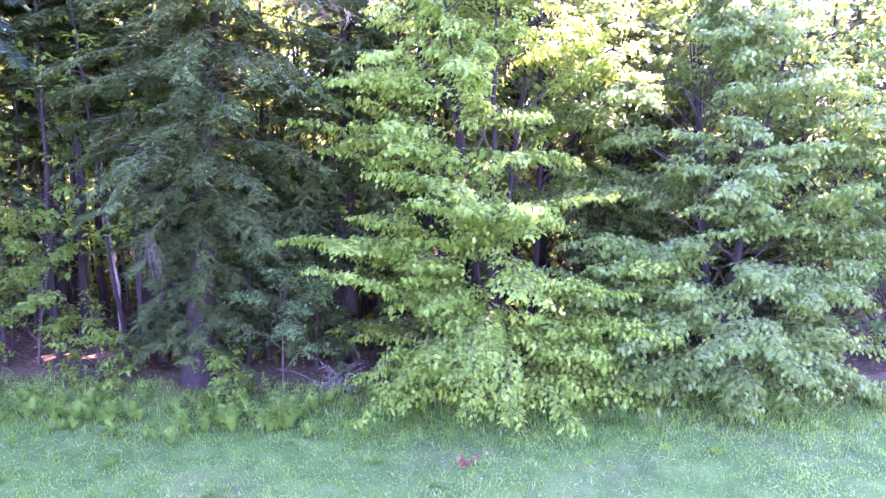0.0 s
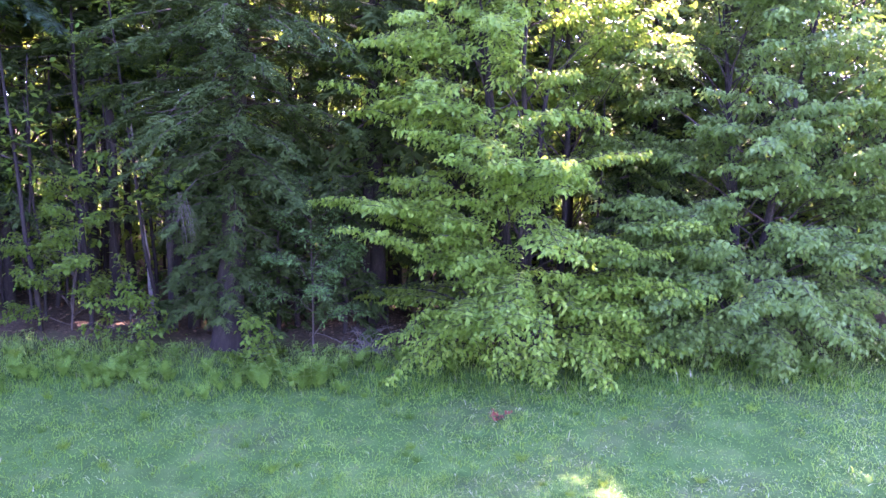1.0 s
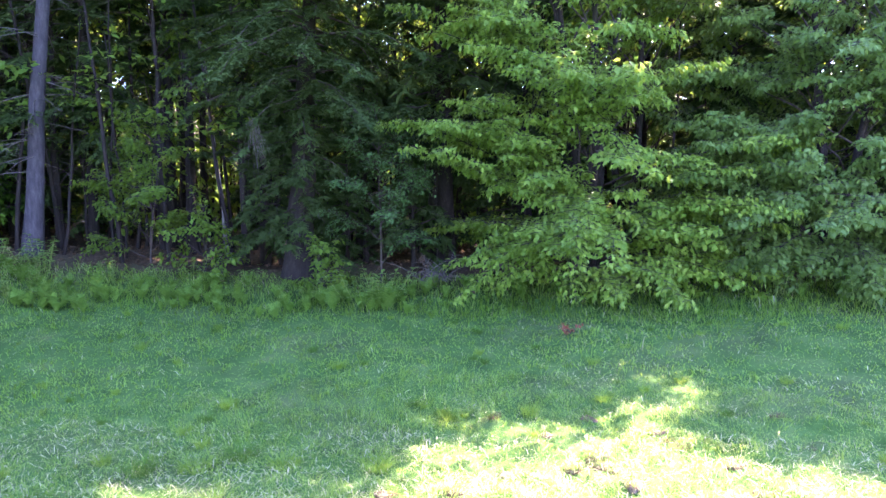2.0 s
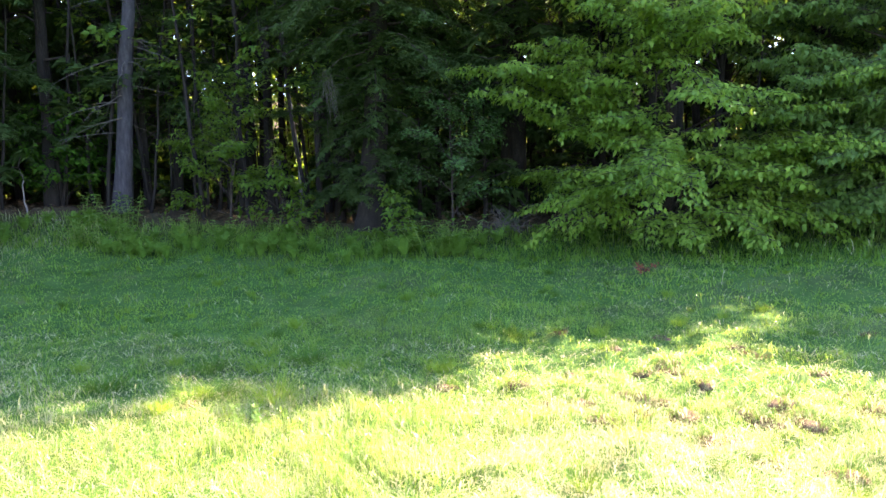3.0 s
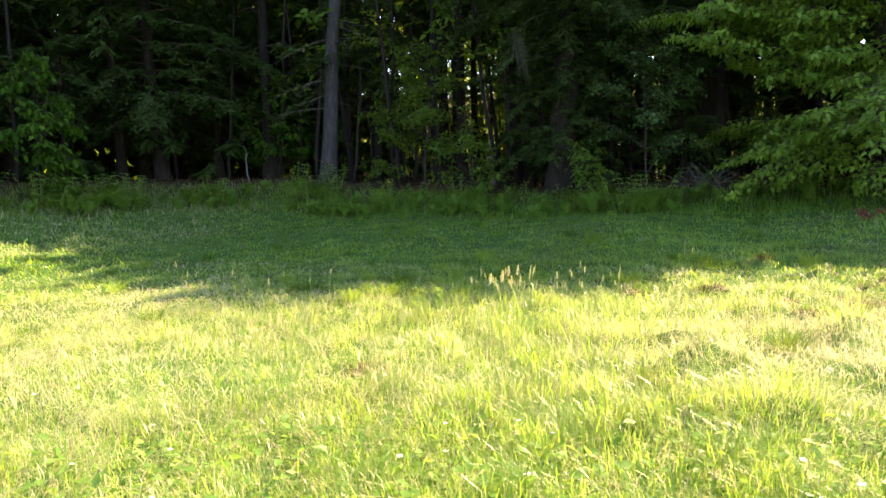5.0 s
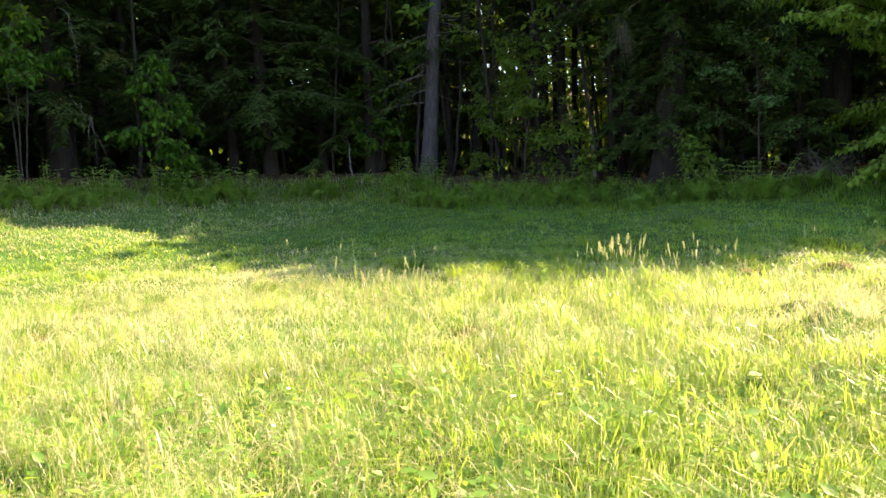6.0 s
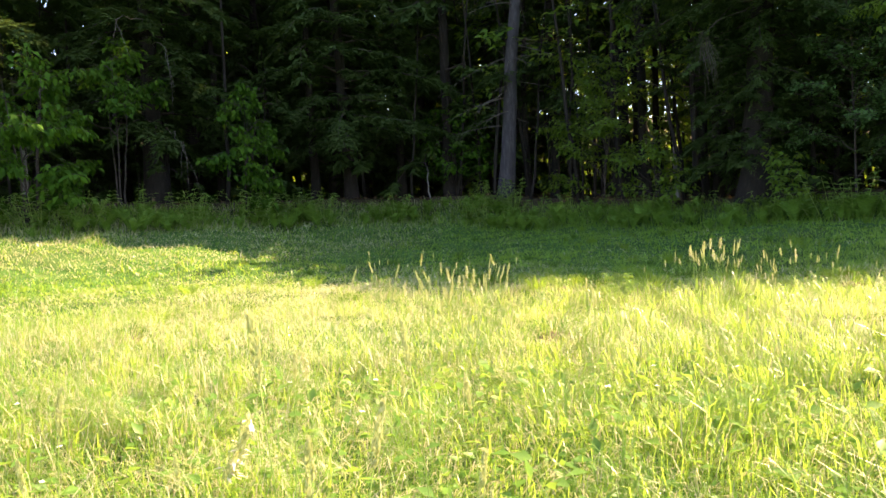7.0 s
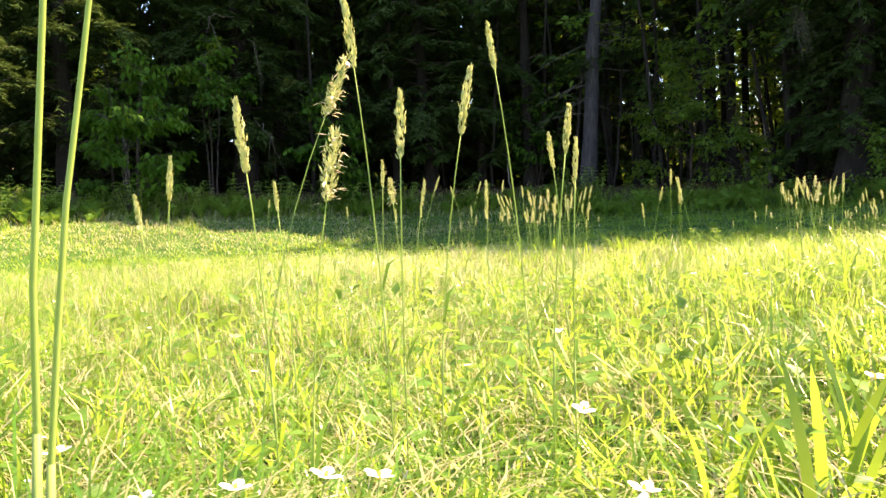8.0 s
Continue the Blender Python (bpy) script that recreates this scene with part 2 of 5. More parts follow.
NEEDLES = (np.array([[0, 0, 0], [0.17, 0.42, 0.01], [0, 1.0, -0.06], [-0.17, 0.42, 0.01]]), np.array([[0, 1, 2], [0, 2, 3]]))
PINNA = (np.array([[-0.13, 0, 0], [0.13, 0, 0], [0, 1.0, -0.1]]), np.array([[0, 1, 2]]))


def sprinkle(heap, shape, at, along, up, size, width=1.0):
    """One leaf of the given outline at each place."""
    tv, tf = shape
    at, along = np.asarray(at, float), unit(along)
    side = unit(np.cross(along, up))
    nor = np.cross(side, along)
    size = np.broadcast_to(np.asarray(size, float), (len(at),))
    loc = tv[None] * size[:, None, None]
    v = at[:, None] + loc[..., :1] * width * side[:, None] + loc[..., 1:2] * along[:, None] + loc[..., 2:] * nor[:, None]
    f = tf[None] + (np.arange(len(at)) * len(tv))[:, None, None]
    heap.add(v, f.reshape(-1, 3))


# ---------------------------------------------------------------- the lie of the land
EDGE_X, EDGE_Y, CORNER = -13.6, 12.5, 4.5


def woods_depth(x, y):
    """Metres into the woods from the edge of the meadow (minus: out on the grass)."""
    qx, qy = EDGE_X - x + CORNER, y - EDGE_Y + CORNER
    return np.hypot(np.maximum(qx, 0), np.maximum(qy, 0)) + np.minimum(np.maximum(qx, qy), 0) - CORNER


def step(a, b, v):
    s = np.clip((v - a) / float(b - a), 0, 1)
    return s * s * (3 - 2 * s)


def waves(x, y):
    return 0.02 * np.sin(1.7 * x + 0.6 * y) + 0.018 * np.sin(0.9 * x - 1.9 * y + 1.3) + 0.012 * np.sin(3.7 * x + 2.9 * y + 0.4)


_r = np.random.default_rng(5)
MOUNDS = np.stack([_r.uniform(-0.9, 4.0, 84), _r.uniform(2.9, 7.6, 84), _r.uniform(0.055, 0.13, 84), _r.uniform(0.025, 0.075, 84)], 1)


def clumps_of(x, y):
    """Where the turf stands in tufts: 0 to 1."""
    return 0.5 + 0.5 * np.sin(5.1 * x + 2.2 * np.sin(3.3 * y + 0.5)) * np.sin(4.7 * y + 2.4 * np.sin(3.9 * x))


def mound_height(x, y):
    h = np.zeros(np.shape(x))
    for mx, my, mr, mh in MOUNDS:
        h = h + mh * np.exp(-(((x - mx) / mr) ** 2 + ((y - my) / (mr * 0.75)) ** 2))
    return h


def worn(x, y):
    """Where the turf is thin and dead stalks show: 0 to 1."""
    return step(0.62, 0.95, 0.5 + 0.5 * np.sin(1.15 * x + 1.6 * np.sin(0.9 * y + 0.8)) * np.sin(1.45 * y + 1.3 * np.sin(0.8 * x + 2.0))) * (0.6 + 0.4 * np.sin(9.0 * x + 4.0 * np.sin(7.0 * y)))


def land(x, y):
    x, y = np.asarray(x, float), np.asarray(y, float)
    d = woods_depth(x, y)
    return (0.46 + 0.5 * step(-5.0, -14.5, x)) * step(-6.5, 2.0, d) + 0.42 * step(-0.2, 2.0, d) + 0.1 * step(2.0, 8.0, d) + 11.0 * step(30.0, 75.0, d) + waves(x, y) * (1 - 0.5 * step(20, 60, np.hypot(x, y))) + mound_height(x, y) + (0.03 + 0.05 * step(2.2, 3.2, y) * step(8.6, 7.4, y) * step(-1.6, -0.4, x)) * clumps_of(x, y) ** 2 * step(26, 8, np.hypot(x, y))


def build_ground():
    fine_x = np.concatenate([-np.geomspace(400, 20, 26)[:-1], np.arange(-20, -2, 0.2), np.arange(-2, 5, 0.08), np.arange(5, 10, 0.2), np.geomspace(10, 400, 30)])
    fine_y = np.concatenate([-np.geomspace(400, 4, 26)[:-1], np.arange(-4, 2.4, 0.2), np.arange(2.4, 8, 0.08), np.arange(8, 22, 0.2), np.geomspace(22, 400, 30)])
    gx, gy = np.meshgrid(fine_x, fine_y)
    z = land(gx, gy)
    nx, ny = len(fine_x), len(fine_y)
    i = np.arange(ny - 1)[:, None] * nx + np.arange(nx - 1)[None]
    h = Heap()
    h.add(np.stack([gx, gy, z], -1), f4=np.stack([i, i + 1, i + nx + 1, i + nx], -1))
    ob = part("ground", h, GROUND, smooth=True)
    tagged(ob, "uneven meadow turf passing into brown leaf-littered woodland floor", "ground", kind="structure")
    w = ob.data.attributes.new("woods", "FLOAT", "POINT")
    w.data.foreach_set("value", step(0.2, 1.9, woods_depth(gx, gy)).astype(np.float32).ravel())
    b = ob.data.attributes.new("bare", "FLOAT", "POINT")
    b.data.foreach_set("value", np.clip(np.maximum(mound_height(gx, gy) * 9 - 0.15, 0.25 * worn(gx, gy)), 0, 1).astype(np.float32).ravel())
    return ob


build_ground()


# ---------------------------------------------------------------- trees
def spray(leaf_heap, twig_heap, rng, line, shape, size, reach, every, per, droop, twigs=True):
    """Side twigs left and right of a limb, in one flat layer, with hanging leaves."""
    line = np.asarray(line, float)
    seg = np.linalg.norm(np.diff(line, axis=0), axis=1)
    total = seg.sum()
    k = max(3, int(total * 0.8 / every))
    s = np.linspace(0.22, 1.0, k)
    cum = np.concatenate([[0], np.cumsum(seg)]) / max(total, 1e-6)
    node = np.stack([np.interp(s, cum, line[:, c]) for c in range(3)], 1)
    fwd = unit(np.stack([np.interp(s, cum, np.gradient(line, axis=0)[:, c]) for c in range(3)], 1))
    side = unit(np.cross(fwd, [0, 0, 1.0]))
    for sg in (-1, 1):
        tdir = unit(sg * side * rng.uniform(0.7, 1.1, (k, 1)) + fwd * rng.uniform(0.5, 0.9, (k, 1)) + rng.normal(0, 0.15, (k, 3)))
        tl = reach * (1.05 - 0.65 * s) * rng.uniform(0.6, 1.2, k)
        if twigs:
            for q in range(0, k, 2):
                tube(twig_heap, [node[q], node[q] + tdir[q] * tl[q]], [0.006, 0.002], 3)
        u = (np.arange(per) + 0.6) / per
        at = node[:, None] + tdir[:, None] * (tl[:, None] * u[None])[..., None]
        at[..., 2] -= (0.3 * tl[:, None] * u[None] ** 2)
        flat = at.reshape(-1, 3)
        n = len(flat)
        flat = flat + rng.normal(0, 0.03, (n, 3))
        d = np.repeat(tdir, per, 0) * 0.6 + np.repeat(side, per, 0) * np.tile(np.where(np.arange(per) % 2, 0.8, -0.8), k)[:, None] + rng.normal(0, 0.3, (n, 3))
        d[:, 2] -= droop * rng.uniform(0.5, 1.6, n)
        up = np.array([0, 0, 1.0]) + rng.normal(0, 0.35, (n, 3)) + np.repeat(fwd, per, 0) * 0.25
        sprinkle(leaf_heap, shape, flat, d, up, size * rng.uniform(0.65, 1.2, n))


def broadleaf(name, at, height, profile, limbs, leaf, leaf_mat_, bark, seed, label, category="tree", stems=1, shape=LEAF, low=0.4, trunk=0.09, droop=0.55, reach=0.5, every=0.13, per=5,
              lean=(0, 0), squash=(1, 1), rise=0.12, group="", inner=0.45, shift=(0, 0), twigs=True, bias=0.95, shell=0.62, front=0.0, boughs=0):
    """A leafy tree or shrub: stems, limbs in layers, twigs with leaves. profile(h) is the crown's radius at the height h (0 to 1)."""
    rng = np.random.default_rng(seed)
    x, y = at
    root = thing(name, (x, y, float(land(x, y)) - 0.04), label, category, group)
    wood, twig, leaves = Heap(), Heap(), Heap()
    axes = []
    for s in range(stems):
        az = rng.uniform(0, 6.28)
        spread = (0.0 if stems == 1 else rng.uniform(0.10, 0.24)) * height
        top = np.array([lean[0] + spread * math.cos(az), lean[1] + spread * math.sin(az), height * rng.uniform(0.86, 0.97)])
        foot = np.array([0.12 * math.cos(az), 0.12 * math.sin(az), 0]) * (stems > 1)
        u = np.linspace(0, 1, 10)[:, None]
        line = foot + (top - foot) * np.concatenate([u ** 1.3, u ** 1.3, u], 1) + np.concatenate([rng.normal(0, 0.02 * height / 6, (10, 2)), np.zeros((10, 1))], 1) * (u > 0)
        axes.append(line)
        tube(wood, line, trunk * (1 - 0.88 * np.linspace(0, 1, 10)) * np.concatenate([[1.35], np.ones(9)]), 8, 0.05, rng)
    count = boughs or limbs
    layers = []
    for i in range(count):
        h = low / height + (1 - low / height) * ((i + rng.uniform(0, 1)) / count) ** bias
        layers.append((h, rng.uniform(0, 6.283) if rng.uniform() > front * (1.7 if h < 0.4 else 0.7) else -1.571 + rng.uniform(-1.1, 1.1), rng.integers(stems), rng.uniform(0.72, 1.12)))
    lead = {}
    for i in range(limbs):
        h, az, which, stretch = layers[i % count]
        if boughs:
            h, az = min(0.99, max(low / height, h + rng.normal(0, 0.10 / height))), az + rng.normal(0, 0.24)
        line = axes[which]
        z = h * height
        r = profile(h) * (stretch if boughs else 1.0)
        out = np.array([math.cos(az) * squash[0], math.sin(az) * squash[1], 0])
        zs = max(0.15, z - 0.55 * r * rng.uniform(0.4, 1.3))
        start = np.array([np.interp(zs, line[:, 2], line[:, c]) for c in range(3)])
        far = r * rng.uniform(shell, 1.08)
        end = np.array([lean[0] * h + shift[0], lean[1] * h + shift[1], z]) + out * far
        lie = float(land(x + end[0], y + end[1]) - land(x, y))
        end[2] = max(end[2] + lie * max(0.0, 1 - 2.2 * h) + rng.normal(0, 0.1 if boughs else 0.22), lie + 0.12)
        fork = boughs and i >= count
        if fork:
            start = lead[i % count][rng.integers(2, 5)]
        curve = bend(start, end, rise * r * rng.uniform(0.3, 1.6) * (0.3 if fork else 1.0), 7)
        curve[1:-1] += rng.normal(0, 0.04, (5, 3))
        if i < count:
            lead[i] = curve
        tube(twig, curve, np.linspace(0.006 if fork else 0.008 + 0.011 * r / 2.5, 0.003, 7), 3)
        c0 = 0 if fork else max(0, min(3, int(inner * 6)))
        spray(leaves, twig, rng, curve[c0:], shape, leaf, reach, every, per, droop, twigs)
    part("trunk", wood, bark, root, smooth=True)
    tagged(part("branchwork", twig, TWIG, root), kind="stuff")
    part("crown", leaves, leaf_mat_, root)
    return root


def conifer(name, at, height, profile, limbs, seed, label, trunk=0.2, low=1.2, strip=0.1, bark=None, needles=None, density=1.0, droop=0.3, lean=(0, 0), category="tree", stubs=0, group="", per=20):
    """A hemlock: a straight trunk and drooping flat boughs of fine needles."""
    rng = np.random.default_rng(seed)
    x, y = at
    root = thing(name, (x, y, float(land(x, y)) - 0.05), label, category, group)
    wood, twig, leaves = Heap(), Heap(), Heap()
    u = np.linspace(0, 1, 14)
    line = np.stack([lean[0] * u + rng.normal(0, 0.015, 14), lean[1] * u + rng.normal(0, 0.015, 14), height * u], 1)
    flare = np.ones(14)
    flare[0] = 1.3 if trunk > 0.25 else 1.22
    tube(wood, line, trunk * (1 - 0.9 * u ** 1.1) * flare, 12, 0.035, rng)
    for i in range(limbs):
        h = low / height + (1 - low / height) * (i + rng.uniform(0, 1)) / limbs
        z = h * height
        r = profile(h) * rng.uniform(0.45, 1.15)
        az = i * 2.4 + rng.normal(0, 0.4)
        c0 = np.array([np.interp(z, line[:, 2], line[:, c]) for c in range(3)])
        end = c0 + np.array([math.cos(az) * r, math.sin(az) * r, -droop * r * rng.uniform(0.2, 1.7) + rng.normal(0, 0.15)])
        curve = bend(c0, end, 0.10 * r, 7)
        curve[1:-1] += rng.normal(0, 0.05, (5, 3))
        tube(twig, curve, np.linspace(0.010 + 0.008 * r, 0.003, 7), 4)
        k = max(6, int(r * 12 * density))
        s = np.sort(rng.uniform(0.12, 1.0, k))
        node = np.stack([np.interp(s, np.linspace(0, 1, 7), curve[:, c]) for c in range(3)], 1)
        fwd = unit(end - c0)
        side = unit(np.cross(fwd, [0, 0, 1.0]))
        for sg in (-1, 1):
            td = unit(sg * side * 0.8 + fwd * 0.7 + rng.normal(0, 0.24, (k, 3)))
            tl = (0.12 + 0.26 * r * (1.0 - 0.7 * s)) * rng.uniform(0.45, 1.25, k)
            uu = (np.arange(per) + 0.3) / per
            at_ = node[:, None] + td[:, None] * (tl[:, None] * uu)[..., None]
            at_[..., 2] -= 0.35 * tl[:, None] * uu ** 2
            flat = at_.reshape(-1, 3)
            n = len(flat)
            flip = np.tile(np.where(np.arange(per) % 2, 1.0, -1.0), k)[:, None]
            perp = np.cross(np.repeat(td, per, 0), [0, 0, 1.0])
            d = np.repeat(td, per, 0) * 0.7 + perp * flip * 0.8 + rng.normal(0, 0.16, (n, 3))
            d[:, 2] -= 0.2
            up = np.array([0, 0, 1.0]) + rng.normal(0, 0.35, (n, 3))
            flat = flat + rng.normal(0, 0.012, (n, 3))
            sprinkle(leaves, PINNA, flat, d, up, 0.6 * strip * np.tile(1.25 - 0.6 * uu, k) * rng.uniform(0.6, 1.4, n), 1.25)
    bole = part("trunk", wood, bark or BARK, root, smooth=True)
    for i in range(stubs):
        dead = Heap()
        z = rng.uniform(1.4, min(height * 0.6, 7))
        az = rng.uniform(0, 6.28)
        r = rng.uniform(0.5, 1.9)
        c0 = np.array([np.interp(z, line[:, 2], line[:, c]) for c in range(3)])
        end = c0 + np.array([math.cos(az) * r, math.sin(az) * r, r * rng.uniform(-0.5, 0.0)])
        cv = bend(c0, end, 0.05 * r, 6) + rng.normal(0, 0.012, (6, 3))
        tube(dead, cv, np.linspace(0.012, 0.003, 6), 4)
        for q in (2, 3, 4):
            e2 = cv[q] + np.array([rng.normal(0, 0.2), rng.normal(0, 0.2), rng.uniform(-0.3, 0.05)])
            tube(dead, [cv[q], e2], [0.006, 0.002], 3)
        part("dead_branch", dead, DEADWOOD, bole, "bare grey dead branch")
    if limbs:
        tagged(part("branchwork", twig, TWIG, root), kind="stuff")
        part("crown", leaves, needles or HEMLOCK, root)
    return root


def dome(wide, low=0.55, power=2.2):
    """A crown radius that swells from the ground and closes at the top."""
    return lambda h: wide * (low + (1 - low) * min(1, h / 0.35)) * max(0.05, 1 - max(0, (h - 0.35) / 0.65) ** power) + 0.1


def cone(wide, tip=0.25):
    return lambda h: wide * (1 - (1 - tip) * h) * (0.75 + 0.25 * min(1, h / 0.2))


# ---------------------------------------------------------------- where the trees' shade ends on the meadow
SUN_FLAT = np.array([math.sin(_az), math.cos(_az)])
SHADE_X = np.array([-14.0, -11.75, -11.55, -9.9, -8.2, -6.8, -4.8, -4.0, -3.6, -3.0, -2.4, -1.7, -1.1, -0.5, 0.2, 0.9, 1.8, 6.0, 20.0])
SHADE_Y = np.array([2.0, 3.0, 7.4, 7.6, 7.2, 6.1, 5.2, 4.85, 5.2, 5.9, 6.1, 6.4, 7.1, 7.5, 8.0, 8.2, 7.3, 7.0, 7.0])


def tallest(x, y):
    """The height at which a tree's shadow would reach the line where the meadow lies in the sun."""
    s = np.arange(0.5, 26, 0.25)
    px, py = x - SUN_FLAT[0] * s, y - SUN_FLAT[1] * s
    out = np.nonzero((py < np.interp(px, SHADE_X, SHADE_Y)))[0]
    return (s[out[0]] if len(out) else 26) * math.tan(_el)


# the two big leafy trees at the edge
broadleaf("maple_tree", (0.9, 13.9), 8.7, dome(3.3, 0.95, 2.6), 430, 0.112, MAPLE, BARK, 11, "bushy bright yellow-green maple with layered drooping branches at the wood edge",
          stems=4, shape=FOLD, low=0.3, trunk=0.1, droop=0.6, reach=0.5, every=0.09, per=6, squash=(1.12, 0.75), bias=1.22, shell=0.55, front=0.42, rise=0.14, boughs=104)
broadleaf("beech_tree", (5.4, 14.3), 8.1, dome(3.5, 0.95, 3.4), 430, 0.115, BEECH, BARK, 12, "dense blue-green beech with tiered hanging foliage down to the grass",
          stems=3, shape=FOLD, low=0.3, trunk=0.11, droop=0.75, reach=0.5, every=0.09, per=6, squash=(1.1, 0.72), bias=1.25, shell=0.55, front=0.42, rise=0.14, boughs=110)
broadleaf("beech_tree", (9.6, 15.6), 9.2, dome(3.0, 0.8), 150, 0.15, BLUELEAF, BARK, 13, "shaded grey-green tree behind the beech", stems=2, low=0.6, droop=0.6, every=0.16)
broadleaf("maple_tree", (2.6, 18.8), 12.6, dome(3.6, 0.5), 120, 0.16, BEECH, BARK, 14, "tall leafy tree rising behind the bushy maple", stems=1, low=1.5, trunk=0.15, every=0.15, per=5)
broadleaf("beech_tree", (6.4, 18.4), 10.2, dome(3.0, 0.6), 100, 0.16, BEECH, BARK, 15, "tall leafy tree rising behind the beech", stems=1, low=1.2, trunk=0.14, every=0.15, per=5)

# hemlocks and the grey pine
conifer("hemlock_tree", (-4.8, 13.85), 8.2, lambda h: 1.15 + 1.5 * min(1, max(0, (h - 0.28) / 0.25)) - 1.2 * max(0, h - 0.7), 185, 21, "big dark hemlock with a thick trunk and drooping boughs", trunk=0.30, low=0.85, strip=0.17, density=0.85, droop=0.3, lean=(0.6, 0))
conifer("hemlock_tree", (-2.0, 15.5), 9.4, cone(2.6, 0.5), 105, 22, "dark hemlock standing behind the cherry sapling", trunk=0.2, low=2.2, strip=0.18, density=0.75)
conifer("hemlock_tree", (-6.3, 14.9), 5.4, cone(1.6, 0.5), 46, 30, "young hemlock with soft hanging boughs", trunk=0.07, low=2.1, strip=0.17)
conifer("hemlock_tree", (-5.7, 16.2), 5.8, cone(1.7, 0.4), 46, 42, "young hemlock with soft hanging boughs", trunk=0.08, low=2.7, strip=0.18)
conifer("hemlock_tree", (-3.7, 15.2), 4.6, cone(1.5, 0.3), 44, 40, "young hemlock with soft hanging boughs", trunk=0.06, low=1.3, strip=0.17)
conifer("hemlock_tree", (-5.5, 14.9), 4.4, cone(1.5, 0.35), 52, 55, "young hemlock with soft boughs down to the litter", trunk=0.05, low=0.45, strip=0.17)
conifer("hemlock_tree", (-4.0, 14.7), 4.0, cone(1.4, 0.35), 48, 56, "young hemlock with soft boughs down to the litter", trunk=0.05, low=0.45, strip=0.17)
conifer("hemlock_tree", (-2.6, 14.6), 3.6, cone(1.3, 0.35), 44, 57, "young hemlock with soft boughs down to the litter", trunk=0.045, low=0.4, strip=0.17)
conifer("hemlock_tree", (-14.3, 12.4), 12.5, cone(3.0, 0.5), 150, 23, "dark hemlock with boughs hanging low over its trunk", trunk=0.17, low=1.5, strip=0.19, lean=(-0.5, -0.3))
conifer("hemlock_tree", (-16.4, 8.2), 11.0, cone(2.9, 0.5), 120, 24, "dark hemlock behind the leafy shrubs", trunk=0.26, low=1.6, strip=0.25, per=14)
conifer("hemlock_tree", (-17.0, 4.4), 10.0, cone(2.9, 0.5), 110, 27, "dark hemlock behind the leafy shrubs", trunk=0.2, low=1.2, strip=0.25, per=14)
conifer("hemlock_tree", (-15.6, 0.9), 7.0, cone(2.5, 0.5), 80, 28, "hemlock with pale sunlit boughs over the meadow", trunk=0.18, low=1.3, strip=0.18)
conifer("hemlock_tree", (-18.9, 6.6), 12.5, cone(2.7, 0.6), 80, 46, "dark dense hemlock behind the leafy shrubs", trunk=0.2, low=0.8, strip=0.4, density=0.6, per=11)
conifer("hemlock_tree", (-19.3, 2.6), 12.0, cone(2.8, 0.6), 80, 47, "dark dense hemlock behind the leafy shrubs", trunk=0.2, low=0.8, strip=0.4, density=0.6, per=11)
conifer("hemlock_tree", (-18.2, 10.2), 12.5, cone(2.7, 0.6), 80, 48, "dark dense hemlock behind the leafy shrubs", trunk=0.2, low=0.8, strip=0.4, density=0.6, per=11)
conifer("hemlock_tree", (-17.6, 14.6), 13.0, cone(2.7, 0.6), 80, 49, "dark dense hemlock in the corner of the wood", trunk=0.2, low=1.0, strip=0.4, density=0.6, per=11)
conifer("hemlock_tree", (-14.4, 18.6), 13.0, cone(2.7, 0.6), 80, 50, "dark dense hemlock in the corner of the wood", trunk=0.2, low=1.0, strip=0.4, density=0.6, per=11)
# the next four hemlocks are added so their high crowns shade the meadow edge
conifer("hemlock_tree", (-8.0, 16.0), 15.6, cone(1.9, 0.7), 115, 51, "added tall hemlock with a bare stem, its high crown there to shade the meadow edge", trunk=0.12, low=5.6, strip=0.3, density=1.0, per=16)
conifer("hemlock_tree", (-5.95, 15.2), 9.0, cone(2.3, 0.6), 50, 52, "added tall hemlock with a bare stem, its high crown there to shade the meadow edge", trunk=0.11, low=6.2, strip=0.26, density=0.7)
conifer("hemlock_tree", (-7.3, 17.8), 17.0, cone(2.0, 0.7), 115, 53, "added tall hemlock with a bare stem, its high crown there to shade the meadow edge", trunk=0.13, low=5.4, strip=0.3, density=1.0, per=16)
conifer("hemlock_tree", (-9.0, 17.0), 17.5, cone(2.1, 0.7), 120, 54, "added tall hemlock with a bare stem, its high crown there to shade the meadow edge", trunk=0.14, low=4.4, strip=0.3, density=1.0, per=16)
conifer("hemlock_tree", (-0.5, 16.5), 12.2, cone(2.6, 0.45), 130, 43, "dense dark hemlock standing behind the bushy maple", trunk=0.14, low=0.5, strip=0.24, density=0.75, per=14)
# hemlock added behind the maple so its crown closes a gap in the shade
conifer("hemlock_tree", (0.9, 17.3), 14.0, cone(2.0, 0.7), 100, 58, "added tall hemlock behind the bushy maple, its high crown there to shade the meadow", trunk=0.13, low=5.5, strip=0.3, density=0.9, per=16)
conifer("hemlock_tree", (4.3, 17.0), 7.6, cone(2.6, 0.5), 90, 44, "dense dark hemlock standing behind the beech", trunk=0.14, low=0.5, strip=0.24, density=0.75, per=14)
conifer("hemlock_tree", (8.0, 17.4), 7.4, cone(2.5, 0.5), 80, 45, "dense dark hemlock standing behind the beech", trunk=0.14, low=0.5, strip=0.24, density=0.75, per=14)
